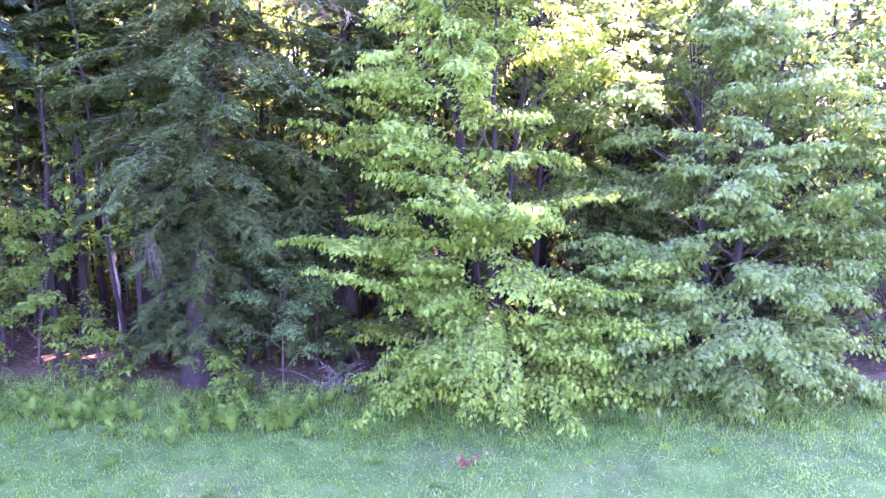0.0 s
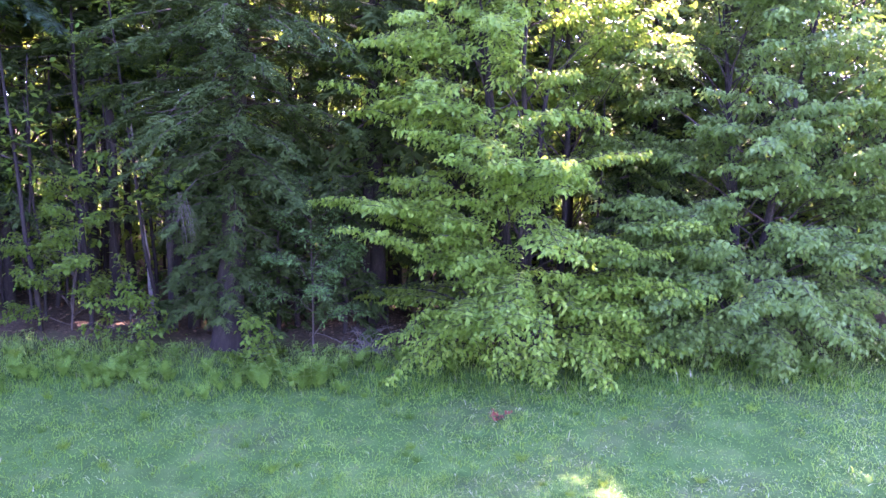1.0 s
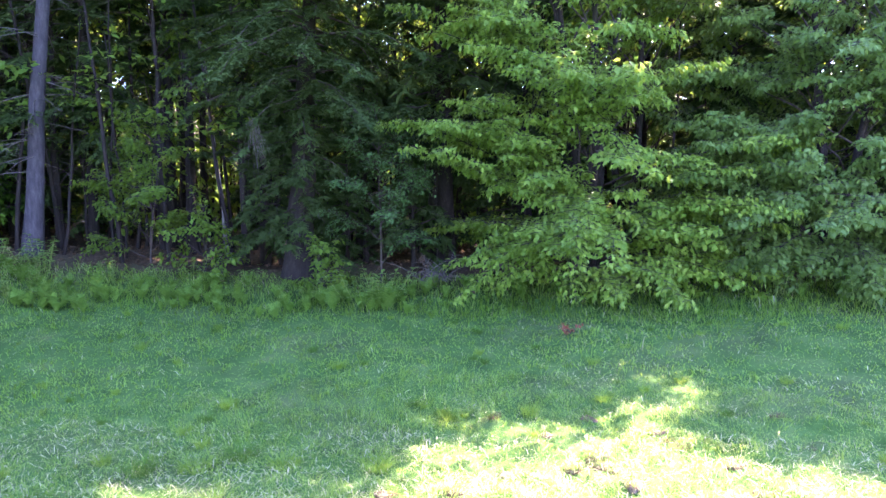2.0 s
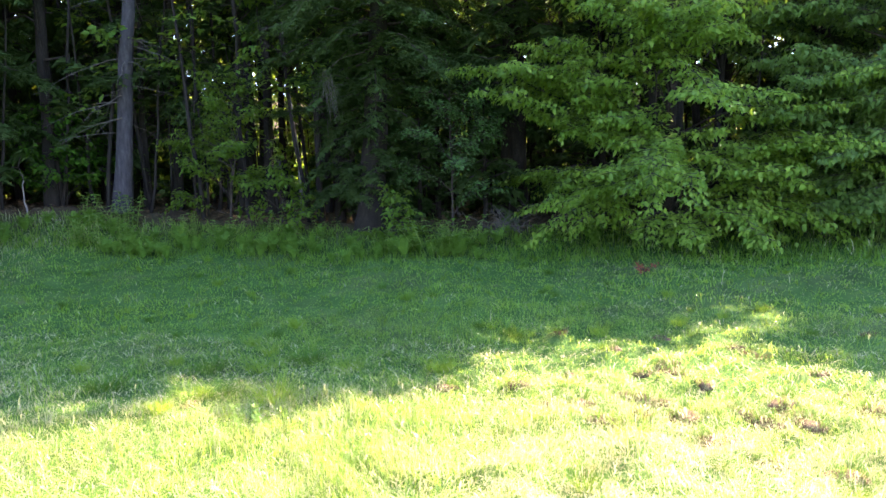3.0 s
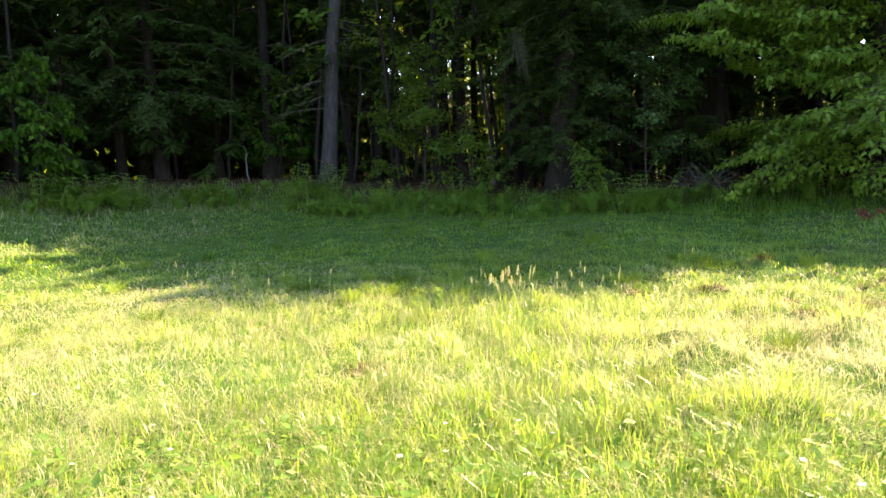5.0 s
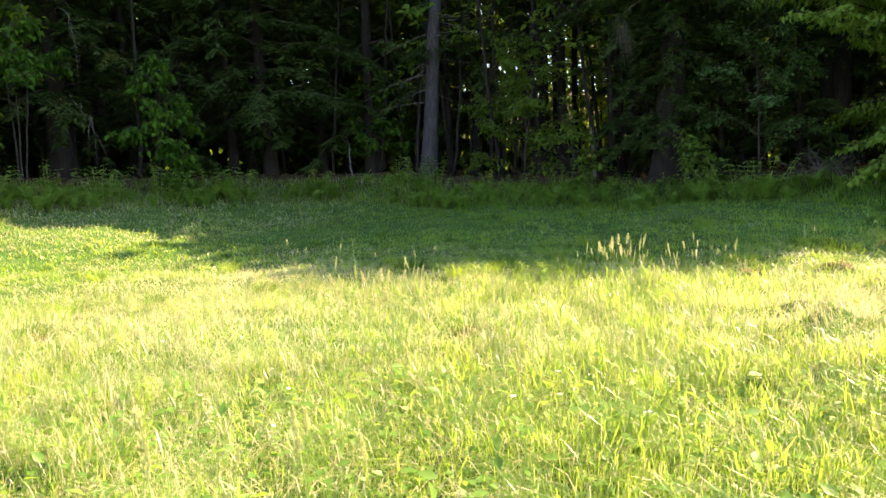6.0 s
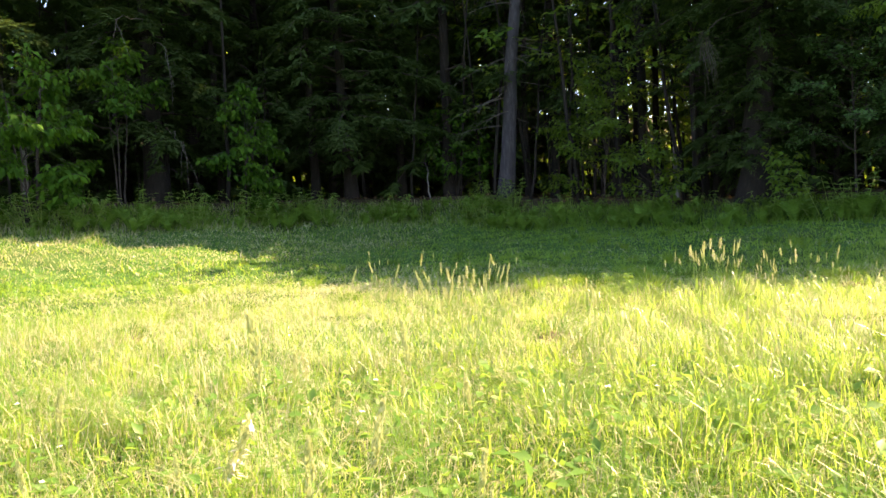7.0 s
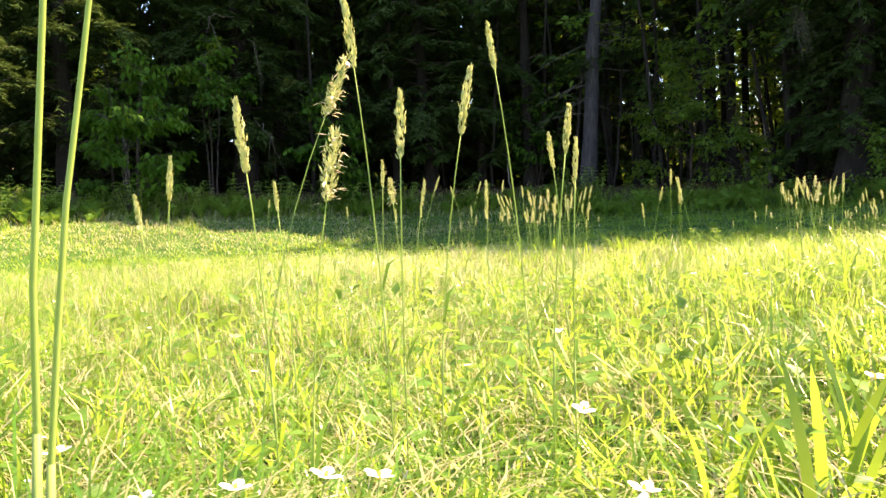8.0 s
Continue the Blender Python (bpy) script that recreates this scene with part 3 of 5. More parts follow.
conifer("pine_tree", (-10.68, 14.1), 14.0, cone(2.4, 0.6), 110, 25, "tall straight grey-barked pine with bare dead lower branches", trunk=0.185, low=6.6, strip=0.22, bark=PINEBARK, needles=PINE, lean=(1.5, 0.1), stubs=30)
conifer("hemlock_tree", (-12.2, 16.6), 14.0, cone(2.6, 0.6), 130, 26, "dark hemlock behind the grey pine", trunk=0.16, low=0.7, strip=0.2, density=0.75)
conifer("hemlock_tree", (-9.3, 18.4), 11.5, cone(2.4, 0.6), 80, 29, "dark hemlock deeper in the wood", trunk=0.13, low=4.0, strip=0.28, density=0.75, per=14)
conifer("hemlock_tree", (-10.4, 15.9), 13.5, cone(2.5, 0.6), 90, 41, "dark hemlock behind the grey pine", trunk=0.12, low=2.2, strip=0.22, density=0.75)

# saplings and shrubs
broadleaf("cherry_sapling", (-3.05, 13.5), 3.6, dome(1.15, 0.4), 36, 0.08, BLUELEAF, TWIG, 31, "slim cherry sapling with blue-green leaves before the hemlock", "sapling", trunk=0.022, low=1.0, droop=0.3, reach=0.36, shape=FOLD, per=6, every=0.1, inner=0.1, boughs=14)
broadleaf("maple_sapling", (-8.2, 14.2), 3.3, dome(1.35, 0.5), 60, 0.10, WOODLEAF, TWIG, 32, "bright green maple sapling beside the pine", "sapling", stems=3, trunk=0.02, low=0.6, droop=0.45, reach=0.4, shape=FOLD, per=6, every=0.1, inner=0.3, boughs=17)
broadleaf("maple_sapling", (-6.6, 13.6), 1.5, dome(0.7, 0.5), 26, 0.11, WOODLEAF, TWIG, 33, "low green maple seedling among the ferns", "sapling", trunk=0.014, low=0.25, reach=0.28)
broadleaf("maple_sapling", (-4.1, 13.0), 1.0, dome(0.5, 0.5), 18, 0.11, WOODLEAF, TWIG, 37, "low green maple seedling at the foot of the hemlock", "sapling", trunk=0.012, low=0.2, reach=0.22)
broadleaf("maple_sapling", (-12.6, 14.6), 2.6, dome(1.2, 0.6), 60, 0.14, VIBURNUM, TWIG, 38, "shaded green sapling in the corner of the wood", "sapling", stems=2, trunk=0.02, low=0.5, reach=0.45)
broadleaf("slim_sapling", (-7.36, 16.4), 6.5, dome(1.2, 0.2), 40, 0.14, WOODLEAF, PALEBARK, 39, "thin bare-stemmed leaning sapling with leaves only high up", "sapling", trunk=0.05, low=3.4, lean=(-0.6, 0), reach=0.4)
broadleaf("leafy_shrub", (-13.9, 4.7), 3.0, dome(1.25, 0.8), 60, 0.15, VIBURNUM, TWIG, 34, "large-leaved green shrub hanging over the meadow edge", "shrub", stems=4, trunk=0.02, low=0.3, droop=1.0, reach=0.4, per=5, every=0.11, shape=FOLD, boughs=16)
broadleaf("leafy_shrub", (-14.9, 6.7), 3.3, dome(1.4, 0.7), 26, 0.15, VIBURNUM, TWIG, 35, "spreading shrub with layers of large leaves above bare stems", "shrub", stems=3, trunk=0.02, low=2.0, droop=0.9, reach=0.45, per=5, every=0.12, shape=FOLD, boughs=10)
broadleaf("leafy_shrub", (-13.9, 8.9), 3.0, dome(1.0, 0.7), 34, 0.15, VIBURNUM, TWIG, 36, "thin large-leaved shrub before the dark hemlocks", "shrub", stems=3, trunk=0.016, low=0.4, droop=1.0, reach=0.4, per=5, every=0.12, shape=FOLD, boughs=10)


# ---------------------------------------------------------------- the wood behind
def wood_tree(seed, height, crown_low, wide, limbs, leaf):
    """A slim woodland tree with airy layers of leaves, made once and copied."""
    return broadleaf("woodland_tree", (0, 60), height, dome(wide, 0.35, 2.5), limbs, leaf, WOODLEAF, BARK, seed, "slim dark-stemmed woodland tree with yellow-green leaves", "tree",
                     trunk=0.085, low=crown_low, shape=SIMPLE, droop=0.3, reach=0.8, every=0.30, per=6, group="trees in the wood", inner=0.5, twigs=False)


def build_wood():
    rng = np.random.default_rng(77)
    kinds = [wood_tree(101, 10.0, 2.6, 2.3, 47, 0.18), wood_tree(102, 9.0, 1.4, 1.9, 47, 0.17), wood_tree(103, 11.0, 4.2, 2.6, 47, 0.19)]
    kinds.append(conifer("woodland_hemlock", (3, 60), 10.0, cone(2.1, 0.5), 34, 104, "dark hemlock among the trees in the wood", trunk=0.12, low=0.9, strip=0.36, density=0.36, droop=0.4, group="trees in the wood", per=16))
    first = list(kinds)
    used = []
    count = 0
    sure = [(-20.0, 2.6), (-19.6, 5.6), (-22.5, 4.2), (-18.6, 0.4), (-21.5, 7.4), (-19.0, 8.6), (-18.3, 3.2), (-18.0, 6.3), (-21.0, 1.0), (-17.8, 10.8), (-16.4, 13.6)]
    for k in range(6000):
        a = math.radians(rng.uniform(-36, 92) if k % 5 < 3 else rng.uniform(32, 108))
        r = rng.uniform(15.5, 38) if k % 5 < 3 else rng.uniform(16, 26)
        x, y = sure[k] if k < len(sure) else (-r * math.sin(a), r * math.cos(a))
        d = float(woods_depth(x, y))
        if d < 2.6 or any((x - u) ** 2 + (y - v) ** 2 < (1.5 + 0.02 * r) ** 2 for u, v in used):
            continue
        if k >= len(sure) and ((a > 0.62 and r > 24) or (a < -0.3 and rng.uniform() < 0.45)):
            continue
        top = tallest(x, y)
        kind = rng.choice(4, p=[0.26, 0.2, 0.22, 0.32] if a < 0.3 else [0.32, 0.26, 0.3, 0.12] if a < 0.62 else [0.08, 0.06, 0.11, 0.75])
        kind = 3 if k < len(sure) or 0.66 < a < 0.8 else kind
        h = [10.0, 9.0, 11.0, 10.0][kind]
        scale = min(rng.uniform(0.9, 1.35) + 0.012 * (r - 15), top / h)
        if scale < 0.4:
            continue
        used.append((x, y))
        m = pose(x, y, float(land(x, y)) - 0.05, rng.normal(0, 1.6), rng.normal(0, 1.6), rng.uniform(0, 360)) @ Matrix.Diagonal((scale, scale, scale, 1))
        if first[kind] is not None:
            first[kind].matrix_basis = m
            first[kind] = None
        else:
            ob = copy_thing(kinds[kind], m)
            ob.matrix_basis = m
        count += 1
        if count >= 165:
            break
    # understory
    bush = broadleaf("woodland_shrub", (0, 60), 2.2, dome(1.2, 0.7), 15, 0.18, WOODLEAF, TWIG, 105, "low leafy shrub in the shade of the wood", "shrub", stems=2, trunk=0.02, low=0.25, shape=SIMPLE, droop=0.3, reach=0.5, every=0.18, per=5, group="shrubs in the wood", twigs=False)
    placed, count = False, 0
    while count < 84:
        a, r = math.radians(rng.uniform(-34, 92)), rng.uniform(17, 40)
        x, y = -r * math.sin(a), r * math.cos(a)
        if woods_depth(x, y) < 4.0 or (r < 26 and rng.uniform() < 0.6):
            continue
        sc = rng.uniform(0.5, 1.25)
        m = pose(x, y, float(land(x, y)) - 0.04, 0, 0, rng.uniform(0, 360)) @ Matrix.Diagonal((sc, sc, sc, 1))
        if placed:
            copy_thing(bush, m).matrix_basis = m
        else:
            bush.matrix_basis, placed = m, True
        count += 1
    # young hemlocks under the trees
    young = conifer("young_hemlock", (0, 60), 3.0, cone(1.2, 0.35), 22, 106, "young dark hemlock in the shade of the wood", trunk=0.03, low=0.2, strip=0.26, density=0.6, droop=0.3, per=11, group="young hemlocks in the wood")
    placed, count = False, 0
    while count < 75:
        a, r = math.radians(rng.uniform(-26, 78)), rng.uniform(15.5, 30)
        x, y = -r * math.sin(a), r * math.cos(a)
        if woods_depth(x, y) < 2.2 or (0.32 < a < 0.64 and rng.uniform() < 0.2):
            continue
        sc = rng.uniform(0.45, 1.3)
        m = pose(x, y, float(land(x, y)) - 0.04, 0, 0, rng.uniform(0, 360)) @ Matrix.Diagonal((sc, sc, sc, 1))
        if placed:
            copy_thing(young, m).matrix_basis = m
        else:
            young.matrix_basis, placed = m, True
        count += 1
    # bare young stems between them
    h = Heap()
    rng2 = np.random.default_rng(9)
    pole = thing("bare_sapling", (0, 0, 0), "thin bare young tree stem in the shaded wood", "sapling", "young stems in the wood")
    tube(h, np.stack([rng2.normal(0, 0.03, 9).cumsum(), rng2.normal(0, 0.03, 9).cumsum(), np.linspace(0, 6.5, 9)], 1), np.linspace(0.045, 0.014, 9), 6)
    part("stem", h, BARK, pole)
    h = Heap()
    for q in range(9):
        z, a = rng2.uniform(1.2, 6), rng2.uniform(0, 6.28)
        e = rng2.uniform(0.3, 0.9)
        tube(h, bend((0, 0, z), (math.cos(a) * e, math.sin(a) * e, z + rng2.uniform(-0.2, 0.3)), 0.05, 4), np.linspace(0.008, 0.002, 4), 3)
    tagged(part("branchwork", h, TWIG, pole), kind="stuff")
    put = False
    for k in range(290):
        a, r = math.radians(rng2.uniform(-30, 88) if k % 3 == 0 else rng2.uniform(-6, 42)), rng2.uniform(15.5, 32)
        x, y = -r * math.sin(a), r * math.cos(a)
        if woods_depth(x, y) < 1.6:
            continue
        sc = min(rng2.uniform(0.6, 1.3), tallest(x, y) / 6.6)
        m = pose(x, y, float(land(x, y)) - 0.05, rng2.normal(0, 4), rng2.normal(0, 4), rng2.uniform(0, 360)) @ Matrix.Diagonal((sc, sc, sc, 1))
        if not put:
            pole.matrix_basis, put = m, True
        else:
            copy_thing(pole, m).matrix_basis = m


build_wood()


def far_woods():
    """The far side of the wood: a deep belt of foliage with gaps."""
    rng = np.random.default_rng(55)
    h = Heap()
    clumps = 1500
    a = np.radians(rng.uniform(-38, 62, clumps))
    r = rng.uniform(38, 62, clumps)
    c = np.stack([-r * np.sin(a), r * np.cos(a), 0.9 + 14 * rng.uniform(0, 1, clumps) ** 1.6], 1)
    low = rng.uniform(0, 1, clumps) < 0.35
    c[low, 2] = rng.uniform(0.5, 2.2, low.sum())
    per = 60
    p = np.repeat(c, per, 0) + rng.normal(0, 1, (clumps * per, 3)) * np.array([1.3, 1.3, 0.55])
    p[:, 2] = np.maximum(p[:, 2], 0.5) + land(p[:, 0], p[:, 1]) - 0.7
    d = rng.normal(0, 1, p.shape)
    d[:, 2] -= 0.4
    sprinkle(h, SIMPLE, p, d, np.array([0, 0, 1.0]) + rng.normal(0, 0.5, p.shape), rng.uniform(0.24, 0.55, len(p)))
    tagged(part("far_woods", h, WOODLEAF), "distant sunlit yellow-green foliage beyond the wood", "foliage", kind="stuff")


far_woods()


def far_hemlocks():
    """Dark evergreen foliage closing the wood behind its corner."""
    rng = np.random.default_rng(58)
    h = Heap()
    clumps, per = 1500, 20
    a, r = np.radians(rng.uniform(38, 112, clumps)), rng.uniform(25, 36, clumps)
    c = np.stack([-r * np.sin(a), r * np.cos(a), 0.3 + 15 * rng.uniform(0, 1, clumps)], 1)
    p = np.repeat(c, per, 0) + rng.normal(0, 1, (clumps * per, 3)) * np.array([0.9, 0.9, 0.4])
    p[:, 2] = np.maximum(p[:, 2], 0.2) + land(p[:, 0], p[:, 1])
    d = rng.normal(0, 1, p.shape)
    d[:, 2] -= 0.5
    sprinkle(h, NEEDLES, p, d, np.array([0, 0, 1.0]) + rng.normal(0, 0.5, p.shape), rng.uniform(0.6, 1.2, len(p)), 1.4)
    tagged(part("far_hemlocks", h, HEMLOCK), "dark evergreen foliage deep in the wood", "foliage", kind="stuff")


far_hemlocks()


def deep_foliage():
    """Small leaves of the understory deep in the wood, in loose layers with gaps."""
    rng = np.random.default_rng(59)
    h = Heap()
    clumps, per = 2300, 16
    a, r = np.radians(rng.uniform(-22, 42, clumps)), rng.uniform(20, 36, clumps)
    c = np.stack([-r * np.sin(a), r * np.cos(a), 0.3 + 13 * rng.uniform(0, 1, clumps) ** 1.4], 1)
    p = np.repeat(c, per, 0) + rng.normal(0, 1, (clumps * per, 3)) * np.array([0.8, 0.8, 0.22])
    p[:, 2] = np.maximum(p[:, 2], 0.2) + land(p[:, 0], p[:, 1])
    d = rng.normal(0, 1, p.shape)
    d[:, 2] -= 0.3
    sprinkle(h, SIMPLE, p, d, np.array([0, 0, 1.0]) + rng.normal(0, 0.5, p.shape), rng.uniform(0.12, 0.34, len(p)))
    tagged(part("deep_foliage", h, WOODLEAF), "loose yellow-green leaves of the understory deep in the wood", "foliage", kind="stuff")


deep_foliage()


def leaf_litter():
    rng = np.random.default_rng(56)
    n = 30000
    a, r = np.radians(rng.uniform(-35, 95, n)), np.sqrt(rng.uniform(11 ** 2, 26 ** 2, n))
    x, y = -r * np.sin(a), r * np.cos(a)
    keep = woods_depth(x, y) > rng.uniform(0.4, 1.6, n)
    x, y = x[keep], y[keep]
    p = np.stack([x, y, land(x, y) + rng.uniform(0.005, 0.04, len(x))], 1)
    d = rng.normal(0, 1, p.shape) * np.array([1, 1, 0.3])
    h = Heap()
    sprinkle(h, SIMPLE, p, d, np.array([0, 0, 1.0]) + rng.normal(0, 0.35, p.shape), rng.uniform(0.06, 0.13, len(p)))
    tagged(part("leaf_litter", h, DEADLEAF), "fallen brown leaves covering the woodland floor", "leaf litter", kind="stuff")


leaf_litter()


# ---------------------------------------------------------------- ferns and herbs along the edge
def fern(seed, label):
    rng = np.random.default_rng(seed)
    root = thing("fern", (0, 0, 0), label, "fern", "ferns along the wood edge")
    for f in range(9):
        az = f * 6.283 / 9 + rng.normal(0, 0.3)
        ln = rng.uniform(0.5, 0.85)
        out = rng.uniform(0.3, 0.75)
        s = np.linspace(0, 1, 12)
        line = np.stack([math.cos(az) * ln * out * s ** 1.6, math.sin(az) * ln * out * s ** 1.6, ln * (s - 0.38 * s ** 3)], 1)
        h = Heap()
        tube(h, line[::3], [0.004, 0.003, 0.002, 0.001], 3)
        k = 19
        u = np.linspace(0.2, 0.99, k)
        node = np.stack([np.interp(u, s, line[:, c]) for c in range(3)], 1)
        fw = unit(np.stack([np.interp(u, s, np.gradient(line, axis=0)[:, c]) for c in range(3)], 1))
        sd = unit(np.cross(fw, [math.cos(az), math.sin(az), 0.2]))
        size = 0.125 * np.sin(np.pi * np.clip(u * 0.86 + 0.1, 0, 1)) ** 0.8
        for sg in (-1, 1):
            sprinkle(h, PINNA, node, sd * sg + fw * 0.3 + rng.normal(0, 0.1, node.shape), np.cross(sd * sg, fw) * sg + rng.normal(0, 0.2, node.shape), size, 0.72)
        part("frond", h, FERN, root)
    return root


def build_ferns():
    rng = np.random.default_rng(61)
    kinds = [fern(62, "upright green fern in the belt along the wood edge"), fern(63, "upright green fern in the belt along the wood edge"), fern(64, "upright green fern in the belt along the wood edge")]
    first = [True] * 3
    count = 0
    while count < 300:
        x, y = rng.uniform(-15.5, 8.5), rng.uniform(1.5, 15)
        d = float(woods_depth(x, y)) + 0.25 * math.sin(1.3 * x)
        if not -0.75 < d < 0.75 or rng.uniform() > 0.25 + 0.9 * (0.5 + 0.5 * math.sin(2.1 * x + 1.7 * y)):
            continue
        if -1.6 < x and (d < 0.1 or rng.uniform() < 0.6):
            continue
        sc = rng.uniform(0.45, 0.8) * (0.8 if d < -0.3 else 1.0)
        m = pose(x, y, float(land(x, y)) - 0.02, rng.normal(0, 5), rng.normal(0, 5), rng.uniform(0, 360)) @ Matrix.Diagonal((sc, sc, sc, 1))
        k = count % 3
        if first[k]:
            kinds[k].matrix_basis, first[k] = m, False
        else:
            copy_thing(kinds[k], m).matrix_basis = m
        count += 1


build_ferns()


def herb(seed):
    """A leafy knee-high herb: upright stems with pairs of leaves."""
    rng = np.random.default_rng(seed)
    root = thing("herb_clump", (0, 0, 0), "knee-high clump of leafy green herbs at the wood edge", "plant", "herb clumps at the edge")
    lv = Heap()
    for k in range(9):
        st = Heap()
        b = rng.normal(0, 0.14, 2)
        top = np.array([b[0] * 2.2, b[1] * 2.2, rng.uniform(0.3, 0.62)])
        line = bend((b[0], b[1], 0), top, 0.02, 5)
        tube(st, line, np.linspace(0.005, 0.002, 5), 4)
        u = np.repeat(np.linspace(0.3, 1, 6), 2)
        p = np.stack([np.interp(u, np.linspace(0, 1, 5), line[:, c]) for c in range(3)], 1)
        az = np.tile([0, np.pi], 6) + np.repeat(np.arange(6) * 1.57, 2) + rng.normal(0, 0.3, 12)
        d = np.stack([np.cos(az), np.sin(az), rng.uniform(-0.5, 0.3, 12)], 1)
        sprinkle(lv, LEAF, p, d, np.array([0, 0, 1.0]) + rng.normal(0, 0.2, (12, 3)), rng.uniform(0.07, 0.12, 12))
        part("stalk", st, STEM, root)
    part("foliage", lv, HERB, root)
    return root


def build_herbs():
    rng = np.random.default_rng(66)
    kinds = [herb(67), herb(68)]
    first = [True, True]
    spots = [(-10.4, 13.4), (-10.9, 13.2), (-10.0, 13.5), (-8.3, 13.2), (-5.6, 13.2)]
    while len(spots) < 44:
        x, y = rng.uniform(-15, 8), rng.uniform(2, 14.5)
        d = float(woods_depth(x, y))
        if -0.5 < d < 0.9 and (x < -8.5 or rng.uniform() < 0.25):
            spots.append((x, y))
    for i, (x, y) in enumerate(spots):
        sc = rng.uniform(0.7, 1.25)
        m = pose(x, y, float(land(x, y)) - 0.02, 0, 0, rng.uniform(0, 360)) @ Matrix.Diagonal((sc, sc, sc, 1))
        k = i % 2
        if first[k]:
            kinds[k].matrix_basis, first[k] = m, False
        else:
            copy_thing(kinds[k], m).matrix_basis = m


build_herbs()


# ---------------------------------------------------------------- dead wood
def brush_pile():
    rng = np.random.default_rng(71)
    x, y = -1.93, 13.6
    root = thing("brush_pile", (x, y, float(land(x, y))), "tangle of bare grey dead twigs lying by the maple", "dead branches")
    for k in range(26):
        a, e = rng.uniform(0, 6.28), rng.uniform(0.4, 1.0)
        b = np.array([rng.normal(0, 0.2), rng.normal(0, 0.15), 0.02])
        h = Heap()
        end = b + np.array([math.cos(a) * e, math.sin(a) * e * 0.6, rng.uniform(0.05, 0.55)])
        cv = bend(b, end, 0.1 * e, 6)
        tube(h, cv, np.linspace(0.008, 0.0025, 6), 5)
        for q in (3, 4):
            tube(h, [cv[q], cv[q] + rng.normal(0, 0.16, 3)], [0.005, 0.002], 3)
        part("dead_twig", h, DEADWOOD, root)


brush_pile()


def hanging_branch(at, length, seed, tree, label, strands=22, spread=0.16, thick=0.005):
    """A dead bough that hangs from a tree, with its fringe of fine twigs."""
    rng = np.random.default_rng(seed)
    h = Heap()
    off = np.array(tree.matrix_basis.translation)
    a = np.array(at, float) - off
    for k in range(strands):
        b = a + rng.normal(0, 0.05, 3)
        end = a + np.array([rng.normal(0.1, spread), rng.normal(0, spread), -length * rng.uniform(0.4, 1.05)])
        cv = bend(b, end, 0.08, 6) + rng.normal(0, 0.012, (6, 3))
        tube(h, cv, np.linspace(thick, thick * 0.4, 6), 4)
    trunk_side = np.array([0.3, 0.0, a[2] + 0.5])
    arm = bend(trunk_side, a, 0.16, 9)
    arm[1:-1] += rng.normal(0, 0.035, (7, 3))
    tube(h, arm, np.linspace(0.012, 0.005, 9), 5)
    part("dead_bough", h, DEADWOOD, tree, label)


by_label = {o["label"]: o for o in bpy.data.objects if "label" in o}
hanging_branch((-5.2, 12.75, 3.75), 1.15, 72, by_label["big dark hemlock with a thick trunk and drooping boughs"], "pale fringe of hanging dead twigs", 26, 0.13, 0.0036)
LEFT_HEMLOCK = [o for o in bpy.data.objects if o.name.startswith("hemlock_tree") and abs(o.location.x + 16.4) < 0.01][0]
hanging_branch((-14.6, 7.7, 4.5), 1.5, 73, LEFT_HEMLOCK, "bare pale hanging branch", 2, 0.05, 0.006)
hanging_branch((-13.8, 7.5, 2.5), 1.0, 74, LEFT_HEMLOCK, "bare pale hanging branch", 3, 0.14, 0.006)
hanging_branch((-14.3, 6.5, 4.9), 0.9, 75, LEFT_HEMLOCK, "bare pale hanging branch", 2, 0.3, 0.008)


def dry_bough(at, tree, seed):
    """Withered hemlock boughs with pale dry needles."""
    rng = np.random.default_rng(seed)
    off = np.array(tree.matrix_basis.translation)
    h = Heap()
    for k in range(26):
        a = np.array(at, float) - off + rng.normal(0, 1, 3) * np.array([0.35, 0.2, 0.35])
        d = unit(np.array([rng.normal(0.2, 0.6), -0.5 + rng.normal(0, 0.4), -0.4 + rng.normal(0, 0.2)]))
        ln = rng.uniform(0.3, 0.6)
        n = 26
        u = rng.uniform(0, 1, n)
        p = a + d * (u * ln)[:, None] + rng.normal(0, 0.01, (n, 3))
        e = d + rng.normal(0, 0.5, (n, 3))
        sprinkle(h, PINNA, p, e, np.array([0, 0, 1.0]) + rng.normal(0, 0.4, (n, 3)), 0.13 * rng.uniform(0.6, 1.2, n), 0.6)
        tube(h, [a, a + d * ln], [0.005, 0.002], 3)
    tagged(part("dry_bough", h, DRYTWIG, tree, "withered boughs with pale dry needles"), kind="stuff")


BACK_HEMLOCK = [o for o in bpy.data.objects if o.name.startswith("hemlock_tree") and o.parent is None and abs(o.location.x + 2.0) < 0.01][0]
dry_bough((-2.3, 14.2, 8.1), BACK_HEMLOCK, 80)


